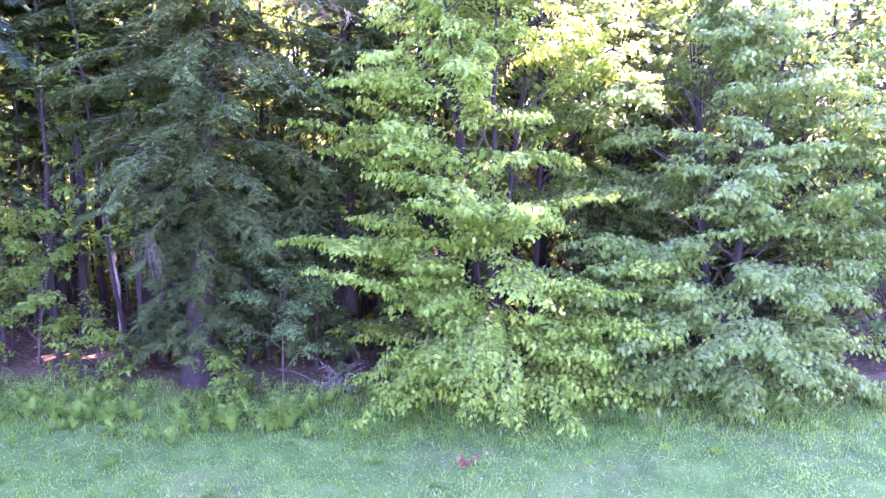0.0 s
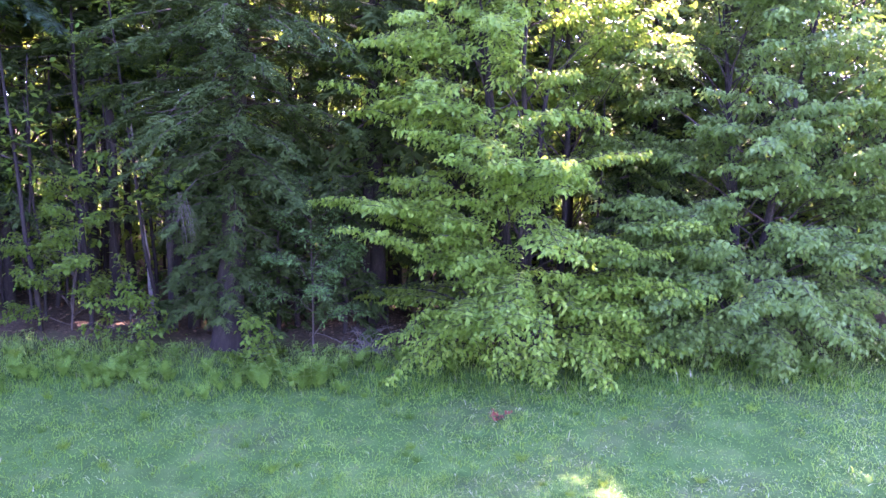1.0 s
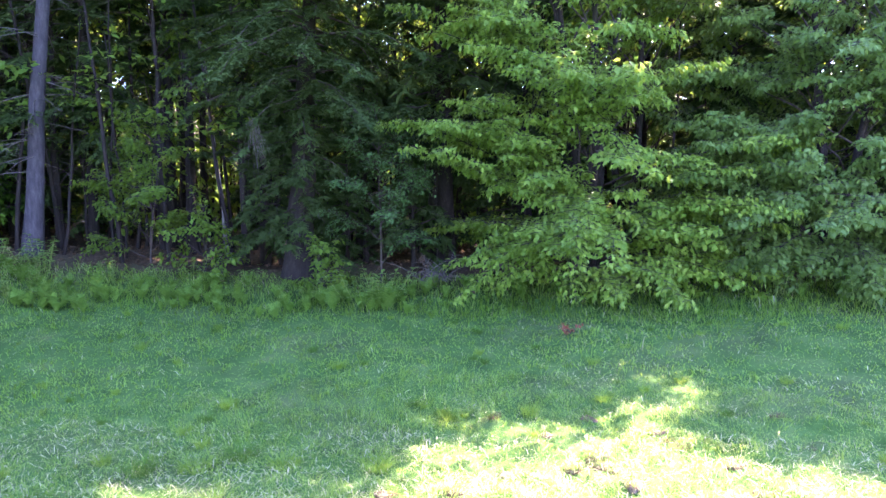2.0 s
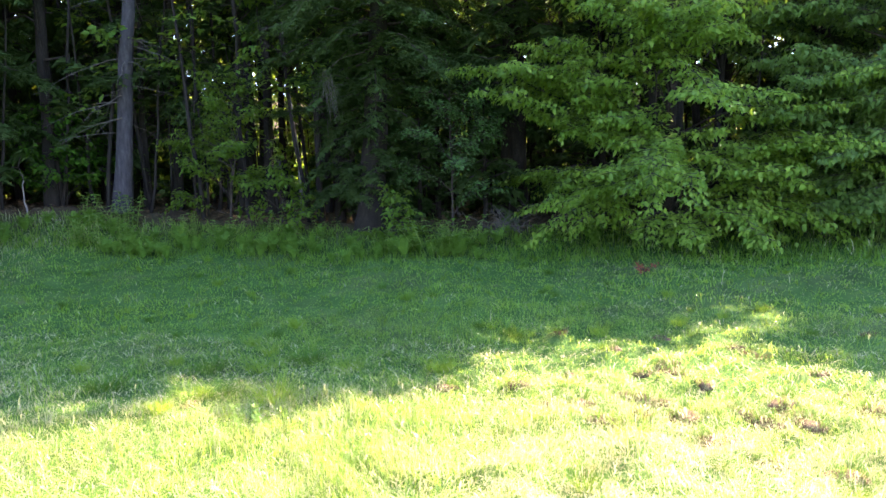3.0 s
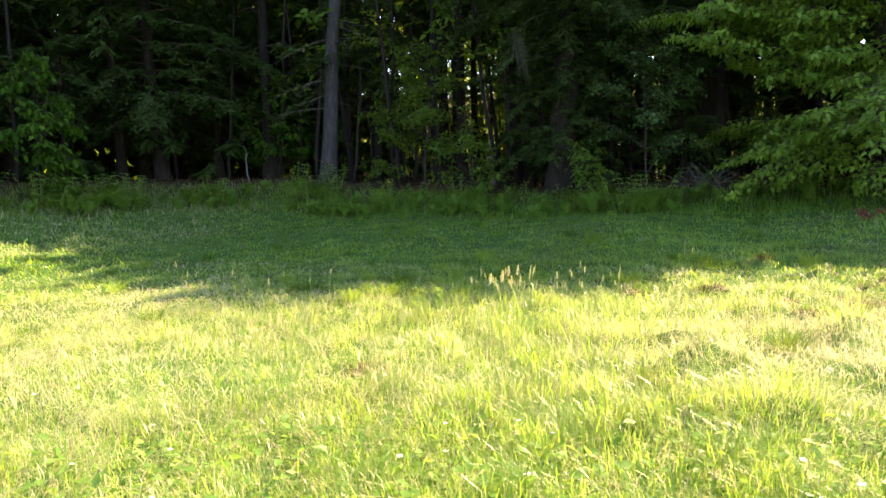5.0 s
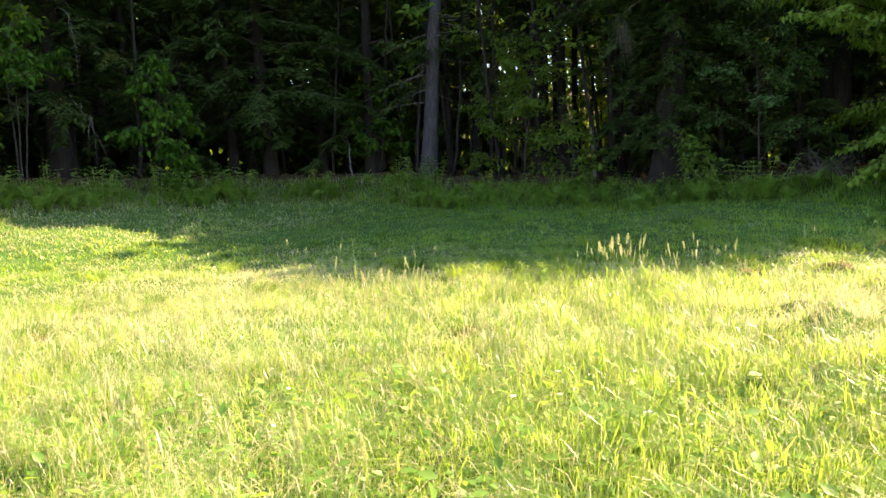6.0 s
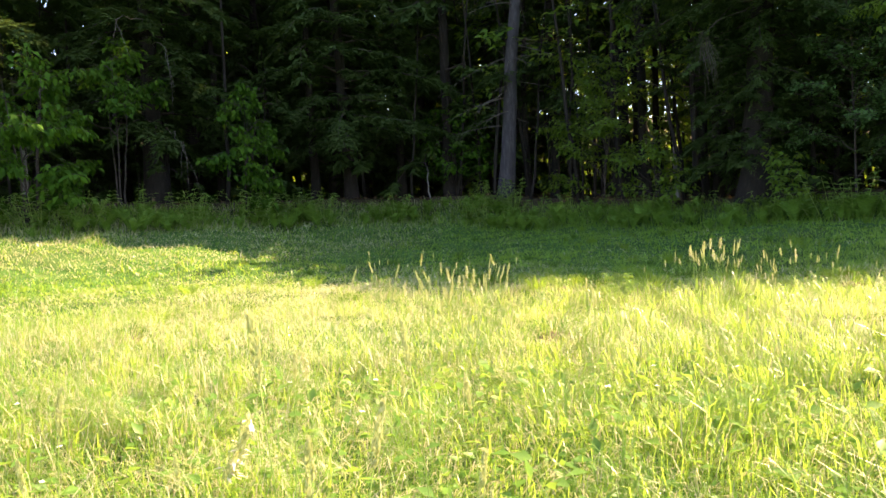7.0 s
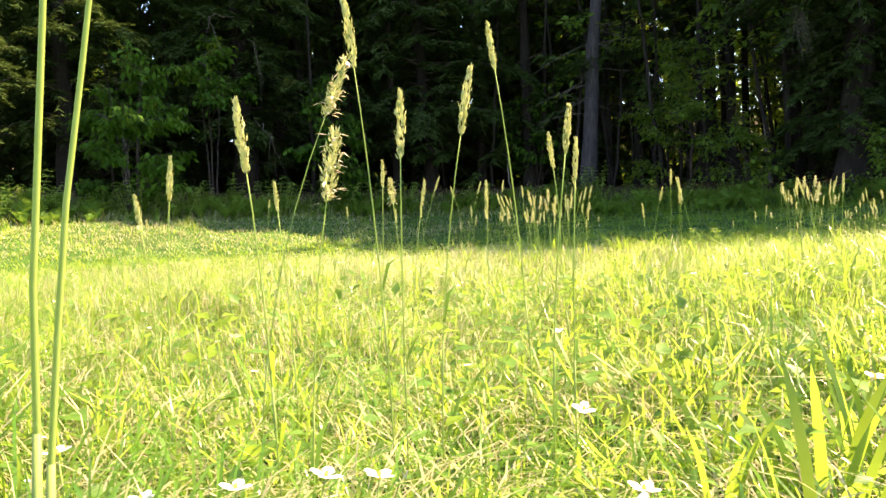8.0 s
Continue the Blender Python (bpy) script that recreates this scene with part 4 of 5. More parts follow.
def snag(x, y, height, radius, seed, label, tip=0):
    rng = np.random.default_rng(seed)
    root = thing("dead_snag", (x, y, float(land(x, y)) - 0.05), label, "dead tree")
    h = Heap()
    k = 9
    line = np.stack([rng.normal(0, 0.015, k).cumsum(), rng.normal(0, 0.015, k).cumsum(), np.linspace(0, height, k)], 1)
    tube(h, line, radius * np.linspace(1.15, 0.7, k), 9, 0.08, rng)
    part("trunk", h, PALEBARK, root)
    h = Heap()
    for q in range(4):
        a = rng.uniform(0, 6.28)
        tube(h, [line[k - 1], line[k - 1] + np.array([math.cos(a) * radius, math.sin(a) * radius, rng.uniform(0.1, 0.3)])], [radius * 0.5, 0.006], 4)
    part("splintered_top", h, DEADWOOD, root)
    root.matrix_basis = root.matrix_basis @ pose(0, 0, 0, 0, -tip, 0)


snag(-15.4, 5.1, 1.55, 0.06, 76, "broken pale dead tree stem among the shrubs")
snag(-12.3, 13.2, 0.75, 0.016, 78, "short broken grey stub at the corner of the wood", 14)


# ---------------------------------------------------------------- the meadow
def blades(heap, rng, x, y, height, width, lean, fine=False):
    """One tapering blade of grass at each place, arching over its flat side."""
    n = len(x)
    z = land(x, y)
    la = 2.6 * np.sin(7.3 * x + 1.9 * np.sin(5.1 * y)) + 2.3 * np.cos(8.1 * y + 3.7 * x) + rng.normal(0, 1.3, n)
    out = np.stack([np.cos(la), np.sin(la), np.zeros(n)], 1)
    fa = la + np.pi / 2 + rng.normal(0, 0.45, n)
    face = np.stack([np.cos(fa), np.sin(fa), np.zeros(n)], 1) * width[:, None]
    reach = np.minimum(lean * rng.uniform(0.15, 1.7, n) * height, 0.16)[:, None]
    up = np.array([0, 0, 1.0]) * height[:, None]
    sag = rng.uniform(0.0, 0.32, n)[:, None]
    base = np.stack([x, y, z - 0.01], 1)
    if fine:
        low, high = base + out * reach * 0.16 + up * 0.46, base + out * reach * 0.56 + up * (0.85 - 0.25 * sag)
        tip = base + out * reach * 1.25 + up * (1.0 - sag)
        v = np.stack([base - face * 0.4, base + face * 0.4, low + face * 0.5, low - face * 0.5, high + face * 0.36, high - face * 0.36, tip], 1)
        k = np.arange(n)[:, None] * 7
        heap.add(v.reshape(-1, 3), (k + np.array([[5, 4, 6]])).reshape(-1, 3), np.concatenate([k + np.array([[0, 1, 2, 3]]), k + np.array([[3, 2, 4, 5]])]))
        return
    mid = base + out * reach * 0.34 + up * 0.64
    tip = base + out * reach * 1.25 + up * (1.0 - sag)
    v = np.stack([base - face * 0.5, base + face * 0.5, mid + face * 0.42, mid - face * 0.42, tip], 1)
    k = np.arange(n)[:, None] * 5
    heap.add(v.reshape(-1, 3), (k + np.array([[3, 2, 4]])).reshape(-1, 3), (k + np.array([[0, 1, 2, 3]])).reshape(-1, 4))


HUB = (-0.2, 0.0)


def ring(rng, r0, r1, per_m2, a0=-37, a1=93):
    area = 0.5 * math.radians(a1 - a0) * (r1 * r1 - r0 * r0)
    n = int(area * per_m2)
    a = np.radians(rng.uniform(a0, a1, n))
    r = np.sqrt(rng.uniform(r0 * r0, r1 * r1, n))
    return HUB[0] - r * np.sin(a), HUB[1] + r * np.cos(a)


def build_grass():
    rng = np.random.default_rng(81)
    h, dry = Heap(), Heap()
    for r0, r1, per, tall, wide in ((0.30, 1.2, 8600, 0.085, 0.0026), (1.2, 3.0, 8600, 0.092, 0.0020), (3.0, 6.0, 4000, 0.088, 0.0026), (6.0, 9.0, 1700, 0.064, 0.005), (9.0, 18.0, 520, 0.06, 0.0115)):
        x, y = ring(rng, r0, r1, per)
        d = woods_depth(x, y)
        patch = 0.5 + 0.5 * np.sin(1.1 * x + 2.0 * np.sin(0.7 * y)) * np.sin(1.3 * y + 1.7 * np.sin(0.6 * x))
        keep = (d < 1.3) & (rng.uniform(0, 1, len(x)) > 0.72 * np.clip(mound_height(x, y) * 12 - 0.2, 0, 1)) & (rng.uniform(0, 1, len(x)) < (0.75 + 0.35 * patch) * (1 - 0.4 * worn(x, y)))
        x, y, d, patch = x[keep], y[keep], d[keep], patch[keep]
        n = len(x)
        # mask of the strip that lies in the trees' shade
        shade_band = step(-8.2, -6.2, d) * step(-10.6, -8.8, x)
        ht = tall * rng.lognormal(0, 0.38, n) * (0.78 + 0.45 * patch) * (0.65 + 0.75 * clumps_of(x, y) ** 2) * (1 - 0.25 * shade_band) + 0.16 * step(-1.3, 0, d) * rng.uniform(0, 1, n) ** 1.5
        ht = np.where(rng.uniform(0, 1, n) < 0.025, ht * 1.7, ht)
        ht = np.clip(ht, 0.02, np.interp(np.hypot(x + 0.18, y - 0.36), [0.3, 0.35, 0.7, 1.2, 4.0, 8.0], [0.07, 0.1, 0.15, 0.17, 0.2, 0.36]))
        w = wide * rng.uniform(0.6, 1.35, n)
        if r1 < 4:
            w = np.where(rng.uniform(0, 1, n) < 0.05, w * 2.4, w)
        # more straw on sunlit ground, less in the trees' shade: light put into colour
        old = rng.uniform(0, 1, n) < (0.16 + 0.14 * step(2.0, 4.0, y) * step(6.4, 5.0, y) + 0.2 * (1 - patch) + 0.2 * step(0.0, 1.2, -x - 0.9 * y) + 0.34 * step(-1.6, -0.2, x) * step(2.6, 3.6, y)) * (1 - 0.85 * shade_band)
        blades(h, rng, x[~old], y[~old], ht[~old], w[~old], 0.85 if r1 < 4 else 1.1, r1 < 2)
        blades(dry, rng, x[old], y[old], ht[old] * 0.9, w[old] * 0.8, 1.4, r1 < 2)
    thatch = Heap()
    for r0, r1, per, wide in ((0.3, 1.2, 1700, 0.0022), (1.2, 3.0, 1300, 0.0026), (3.0, 6.0, 700, 0.0045), (6.0, 9.0, 330, 0.0055), (9.0, 14.0, 160, 0.0075)):
        x, y = ring(rng, r0, r1, per)
        # dead grass, thickest where sun falls: the brighter tone there is partly coloured in
        keep = (woods_depth(x, y) < -1.0) & (rng.uniform(0, 1, len(x)) < np.where((woods_depth(x, y) < -5.5) | (x < -9.5), 0.35, -0.4) + 0.4 * worn(x, y) + 0.65 * (0.5 + 0.5 * np.sin(2.3 * x + 1.9 * np.sin(1.7 * y)) * np.sin(2.9 * y + 0.7)))
        x, y = x[keep], y[keep]
        n = len(x)
        la, ln = rng.uniform(0, 2 * np.pi, n), rng.uniform(0.04, 0.12, n)
        along, side = np.stack([np.cos(la), np.sin(la), rng.uniform(0.05, 0.45, n)], 1) * ln[:, None], np.stack([-np.sin(la), np.cos(la), np.zeros(n)], 1) * wide
        base = np.stack([x, y, land(x, y) + rng.uniform(0.004, 0.03, n)], 1)
        bow = np.array([0, 0, 1.0]) * (0.12 * ln)[:, None]
        k = np.arange(n)[:, None] * 5
        thatch.add(np.stack([base - side * 0.4, base + side * 0.4, base + along * 0.55 + bow + side * 0.5, base + along * 0.55 + bow - side * 0.5, base + along], 1), k + np.array([[3, 2, 4]]), k + np.array([[0, 1, 2, 3]]))
    tagged(part("grass_thatch", thatch, STRAW), "pale dead grass lying flat between the green blades", "dry grass", kind="stuff")
    for a0, a1 in ((95, 320),):
        x, y = ring(rng, 0.4, 12.0, 70, a0, a1)
        keep = woods_depth(x, y) < 0.3
        x, y = x[keep], y[keep]
        blades(h, rng, x, y, 0.10 * rng.lognormal(0, 0.35, len(x)), 0.012 * rng.uniform(0.6, 1.3, len(x)), 0.6)
    tagged(part("meadow_grass", h, GRASS), "uneven sunlit meadow grass with a shaded strip along the trees", "grass", kind="stuff")
    tagged(part("dry_grass", dry, STRAW), "scattered straw-coloured dry grass blades in the meadow", "dry grass", kind="stuff")
    # low broad leaves between the blades
    h = Heap()
    x, y = ring(rng, 0.32, 2.6, 900)
    p = np.stack([x, y, land(x, y) + rng.uniform(0.015, 0.085, len(x))], 1)
    d = rng.normal(0, 1, p.shape)
    d[:, 2] = rng.uniform(-0.1, 0.6, len(x))
    sprinkle(h, LEAF, p, d, np.array([0, 0, 1.0]) + rng.normal(0, 0.3, p.shape), (0.013 + 0.042 * rng.uniform(0, 1, len(x)) ** 2.0) * np.clip(np.hypot(x + 0.2, y), 0.45, 1))
    tagged(part("meadow_herbs", h, HERB), "small broad green leaves low between the grass blades", "plants", kind="stuff")


build_grass()


def tuft(seed, material, label, name="grass_tuft", group="grass tufts on the meadow", n=150, tall=0.26, spread=0.13, wide=0.006, flare=1.0):
    rng = np.random.default_rng(seed)
    root = thing(name, (0, 0, 0), label, "grass", group)
    h = Heap()
    az = rng.uniform(0, 6.28, n)
    r = spread * np.sqrt(rng.uniform(0, 1, n))
    base = np.stack([np.cos(az) * r, np.sin(az) * r, -0.02 * np.ones(n)], 1)
    ht = tall * rng.uniform(0.5, 1.1, n)
    out = np.stack([np.cos(az), np.sin(az), np.zeros(n)], 1) + rng.normal(0, 0.3, (n, 3)) * np.array([1, 1, 0])
    fa = az + 1.571 + rng.normal(0, 0.6, n)
    w = np.stack([np.cos(fa), np.sin(fa), np.zeros(n)], 1) * wide
    cuts = 6 if wide > 0.006 else 3
    bow = rng.uniform(0.5, 1.3, n) * flare
    rows = []
    for q in range(cuts):
        u = q / cuts
        mid = base + out * (0.75 * bow * ht * u ** 2)[:, None] + np.array([0, 0, 1.0]) * (ht * (1.1 * u - 0.22 * bow * u ** 3))[:, None]
        half = w * (0.5 * min(1.0, 0.55 + 1.2 * u) * (1 - 0.6 * u ** 2))
        rows += [mid - half, mid + half]
    tip = base + out * (0.75 * bow * ht)[:, None] + np.array([0, 0, 1.0]) * (ht * (1.1 - 0.22 * bow))[:, None]
    v = np.stack(rows + [tip], 1)
    size = 2 * cuts + 1
    k = np.arange(n)[:, None] * size
    quads = np.concatenate([k + np.array([[2 * q, 2 * q + 1, 2 * q + 3, 2 * q + 2]]) for q in range(cuts - 1)])
    h.add(v.reshape(-1, 3), k + np.array([[size - 3, size - 2, size - 1]]), quads)
    part("foliage", h, material, root)
    return root


def scatter(kinds, spots, rng, low, high, tip=0.0):
    first = [True] * len(kinds)
    for i, (x, y) in enumerate(spots):
        k = i % len(kinds)
        sc = rng.uniform(low, high)
        m = pose(x, y, float(land(x, y)), rng.uniform(-tip, tip), rng.uniform(-tip, tip), rng.uniform(0, 360)) @ Matrix.Diagonal((sc, sc, sc, 1))
        if first[k]:
            kinds[k].matrix_basis, first[k] = m, False
        else:
            copy_thing(kinds[k], m).matrix_basis = m


BROAD = [(-0.40, 0.55), (-0.33, 0.58), (-0.42, 0.70), (-0.30, 0.66), (-0.50, 0.80), (-0.35, 0.44), (-0.46, 0.50), (-0.24, 0.46), (-0.30, 0.52), (-0.38, 0.62), (-0.20, 0.60), (-0.52, 0.62), (-0.9, 0.62), (-0.7, 0.86), (-0.45, 0.95), (-1.15, 0.5), (-0.25, 0.85), (-1.05, 1.0)]


SODS = [(-1.41, 5.57), (-0.84, 5.52), (-0.56, 5.28), (-0.35, 5.29), (-0.45, 6.04), (-0.19, 4.98), (-0.1, 4.92), (0.15, 6.29), (0.34, 6.43), (0.38, 6.32), (0.51, 6.22), (0.58, 5.87), (-0.01, 5.6), (0.12, 5.54), (0.23, 5.49), (0.33, 5.19), (0.38, 5.18), (0.73, 5.61),
        (0.78, 5.6), (0.8, 5.37), (1.06, 5.43), (0.89, 5.26), (1.11, 5.3), (1.16, 5.11), (0.97, 5.19), (1.65, 5.9), (1.64, 5.45), (1.56, 6.46), (0.81, 4.42), (1.16, 4.33), (0.52, 4.72), (-0.1, 7.08), (-0.29, 4.12), (0.38, 7.64), (1.01, 7.18), (-3.28, 4.87),
        (-2.1, 2.92), (-4.02, 1.74)]


def torn_sod(seed):
    """A clod of dark earth turned out of the turf, with withered and green blades hanging over it."""
    rng = np.random.default_rng(seed)
    root = thing("torn_sod", (0, 0, 0), "clod of dark brown earth with ragged grass on top", "turf clod", "torn sods on the meadow")
    rings, sides = 6, 14
    el = np.linspace(-0.35, 1.5, rings)
    az = np.linspace(0, 2 * np.pi, sides, endpoint=False)
    ee, aa = np.meshgrid(el, az, indexing="ij")
    r = 1 + 0.16 * np.sin(3 * aa + seed) * np.cos(ee) + rng.normal(0, 0.09, ee.shape) * np.cos(ee)
    v = np.stack([0.14 * r * np.cos(ee) * np.cos(aa), 0.09 * r * np.cos(ee) * np.sin(aa), 0.06 * r * np.sin(ee) - 0.014], -1)
    i, j = np.arange(rings - 1)[:, None] * sides, np.arange(sides)[None]
    h = Heap()
    h.add(v, [[(rings - 1) * sides, (rings - 1) * sides + q, (rings - 1) * sides + q + 1] for q in range(1, sides - 1)], np.stack([i + j, i + (j + 1) % sides, i + sides + (j + 1) % sides, i + sides + j], -1))
    part("soil", h, SOIL, root)
    for name, material, n in (("grass_fringe", SEDGE, 110), ("dry_fringe", STRAW, 24)):
        h = Heap()
        a = rng.uniform(0, 2 * np.pi, 11)[rng.integers(0, 11, n)] + rng.normal(0, 0.25, n)
        u = np.sqrt(rng.uniform(0, 1, n))
        out = np.stack([np.cos(a), np.sin(a), np.zeros(n)], 1)
        base = np.stack([0.12 * u * np.cos(a), 0.08 * u * np.sin(a), 0.055 * (1 - 0.75 * u * u)], 1)
        ln = rng.uniform(0.05, 0.14, n)[:, None]
        w = np.stack([-np.sin(a), np.cos(a), np.zeros(n)], 1) * 0.0032
        mid, tip = base + out * ln * 0.4 + np.array([0, 0, 0.6]) * ln, base + out * ln * 0.95 + np.array([0, 0, 0.45]) * ln * rng.uniform(-0.6, 1.6, (n, 1))
        k = np.arange(n)[:, None] * 5
        h.add(np.stack([base - w * 0.5, base + w * 0.5, mid + w * 0.45, mid - w * 0.45, tip], 1), k + np.array([[3, 2, 4]]), k + np.array([[0, 1, 2, 3]]))
        part(name, h, material, root)
    return root


def build_tufts():
    rng = np.random.default_rng(91)
    green = [tuft(92, SEDGE, "dense dark green tuft of longer grass"), tuft(93, SEDGE, "dense dark green tuft of longer grass")]
    spots = [(-1.54, 7.86), (-1.4, 7.8), (-1.1, 7.5), (-0.95, 7.6), (-1.2, 7.6), (-3.8, 6.9), (-2.4, 9.2), (-5.2, 8.0), (-1.0, 9.6), (0.6, 8.2), (-0.2, 7.0)]
    while len(spots) < 90:
        x, y = rng.uniform(-9, 4.5), rng.uniform(2.0, 11.8)
        if woods_depth(x, y) < -0.6 and math.hypot(x, y) > 3.0:
            spots.append((x, y))
    scatter(green, spots[::2], rng, 0.32, 0.62)
    pale = [tuft(97, TUFT, "light green tuft of longer grass"), tuft(98, TUFT, "light green tuft of longer grass")]
    scatter(pale, spots[1::2], rng, 0.35, 0.7)
    humps = [(-3.36, 5.07), (-3.73, 5.94), (-3.28, 6.08), (-2.94, 6.36), (-2.7, 5.16), (-4.19, 5.1), (-1.61, 6.14), (-3.16, 5.16), (-2.47, 6.18)]
    arched = [tuft(100, TUFT, "arching light green tussock at the edge of the shade", "arching_tussock", "tussocks at the edge of the shade", 240, 0.2, 0.16, 0.005, 1.3), tuft(101, SEDGE, "arching dark green tussock at the edge of the shade", "arching_tussock", "tussocks at the edge of the shade", 240, 0.2, 0.16, 0.005, 1.3)]
    scatter(arched, humps, rng, 0.7, 1.1)
    brown = [tuft(94, DEADLEAF, "small brown withered tussock on a bare mound", "grass_tussock", "tussocks on the mounds", 80, 0.10, 0.1), tuft(95, SEDGE, "small dark green tussock on a bare mound", "grass_tussock", "tussocks on the mounds", 60, 0.10, 0.11)]
    scatter(brown, [(m[0] + rng.normal(0, 0.05), m[1] + rng.normal(0, 0.05)) for m in MOUNDS[:30]], rng, 0.4, 0.8)
    sods = [torn_sod(160 + k) for k in range(4)]
    scatter(sods, SODS, rng, 0.7, 1.0)

    broad = [tuft(150 + k, TUFT, "few broad upright lime-green grass blades", "broad_grass", "broad-bladed grasses close by", 9, 0.17, 0.03, 0.0105, 0.55) for k in range(3)]
    scatter(broad, BROAD, rng, 0.55, 0.9)


build_tufts()


def weed(seed, tall):
    """An upright weed: one stem with narrow leaves all the way up."""
    rng = np.random.default_rng(seed)
    root = thing("tall_weed", (0, 0, 0), "upright pale green weed with narrow leaves in the meadow", "plant", "weeds on the meadow")
    st, lv = Heap(), Heap()
    line = bend((0, 0, -0.01), (rng.normal(0, 0.02), rng.normal(0, 0.02), tall), 0.0, 6)
    tube(st, line, np.linspace(0.0035, 0.0015, 6), 5)
    n = 34
    u = np.sort(rng.uniform(0.08, 1.0, n))
    p = np.stack([np.interp(u, np.linspace(0, 1, 6), line[:, c]) for c in range(3)], 1)
    az = np.arange(n) * 2.4 + rng.normal(0, 0.2, n)
    d = np.stack([np.cos(az), np.sin(az), rng.uniform(0.1, 0.8, n)], 1)
    sprinkle(lv, LEAF, p, d, np.array([0, 0, 1.0]) + rng.normal(0, 0.2, (n, 3)), 0.075 * (1.15 - 0.6 * u) * rng.uniform(0.7, 1.2, n), 0.55)
    part("stem", st, STEM, root)
    part("foliage", lv, HERB, root)
    return root


def seedling(seed):
    """A tree seedling: a short stem with a few broad pale leaves."""
    rng = np.random.default_rng(seed)
    root = thing("tree_seedling", (0, 0, 0), "tiny seedling with a few broad yellow-green leaves in the grass", "plant", "seedlings in the grass")
    h = Heap()
    tube(h, [(0, 0, -0.01), (0.003, 0.002, 0.03), (0.002, 0.0, 0.055)], [0.0012, 0.001, 0.0008], 5)
    part("stem", h, STEM, root)
    for k in range(4):
        az = k * 1.571 + rng.normal(0, 0.25)
        lf = Heap()
        sprinkle(lf, LEAF, [[0.002, 0.0, 0.05]], [[math.cos(az), math.sin(az), rng.uniform(0.4, 1.3)]], [[0.1 * rng.normal(), 0.1 * rng.normal(), 1.0]], rng.uniform(0.03, 0.042), 1.15)
        part("seedling_leaf", lf, TUFT, root)
    return root


def build_weeds():
    rng = np.random.default_rng(93)
    scatter([weed(170, 0.27), weed(171, 0.22), weed(172, 0.3)], [(-2.5, 4.49), (-2.46, 4.42), (-2.62, 4.4), (-2.55, 4.3), (-2.3, 4.5), (-2.66, 4.55), (-0.95, 7.2), (-0.62, 7.3), (-0.75, 7.25), (-1.9, 6.3)], rng, 0.5, 0.8)
    scatter([seedling(175), seedling(176)], [(-0.62, 0.168), (-0.994, 0.445), (-0.501, 0.294), (-0.709, 0.967), (-0.83, 0.3)], rng, 0.75, 1.1)
    x, y = -0.74, 0.095
    root = thing("fallen_leaf", (x, y, float(land(x, y)) + 0.03), "curled brown dead leaf lying in the grass", "dead leaf")
    h = Heap()
    sprinkle(h, LOBED, [[0, 0, 0], [0.01, 0.012, 0.004]], [[0.6, 0.6, 0.4], [-0.5, 0.4, 0.2]], [[0.2, -0.3, 1.0], [0.0, 0.3, 1.0]], [0.05, 0.04], 1.1)
    part("leaf_blade", h, DEADLEAF, root)


build_weeds()


def rusty_sprig():
    rng = np.random.default_rng(96)
    x, y = 0.37, 10.75
    root = thing("fallen_sprig", (x, y, float(land(x, y)) + 0.02), "fallen sprig of rust-red dead leaves on the grass", "dead leaves")
    tw, lv = Heap(), Heap()
    for k in range(5):
        end = np.array([rng.normal(0, 0.11), rng.normal(0, 0.08), rng.uniform(0.02, 0.10)])
        cv = bend((0, 0, 0), end, 0.03, 4)
        tube(tw, cv, np.linspace(0.006, 0.002, 4), 4)
        p = cv[rng.integers(1, 4, 8)] + rng.normal(0, 0.03, (8, 3))
        sprinkle(lv, LEAF, p, rng.normal(0, 1, (8, 3)), rng.normal(0, 1, (8, 3)), rng.uniform(0.05, 0.09, 8), 1.1)
    part("twig", tw, TWIG, root)
    part("foliage", lv, REDLEAF, root)


rusty_sprig()


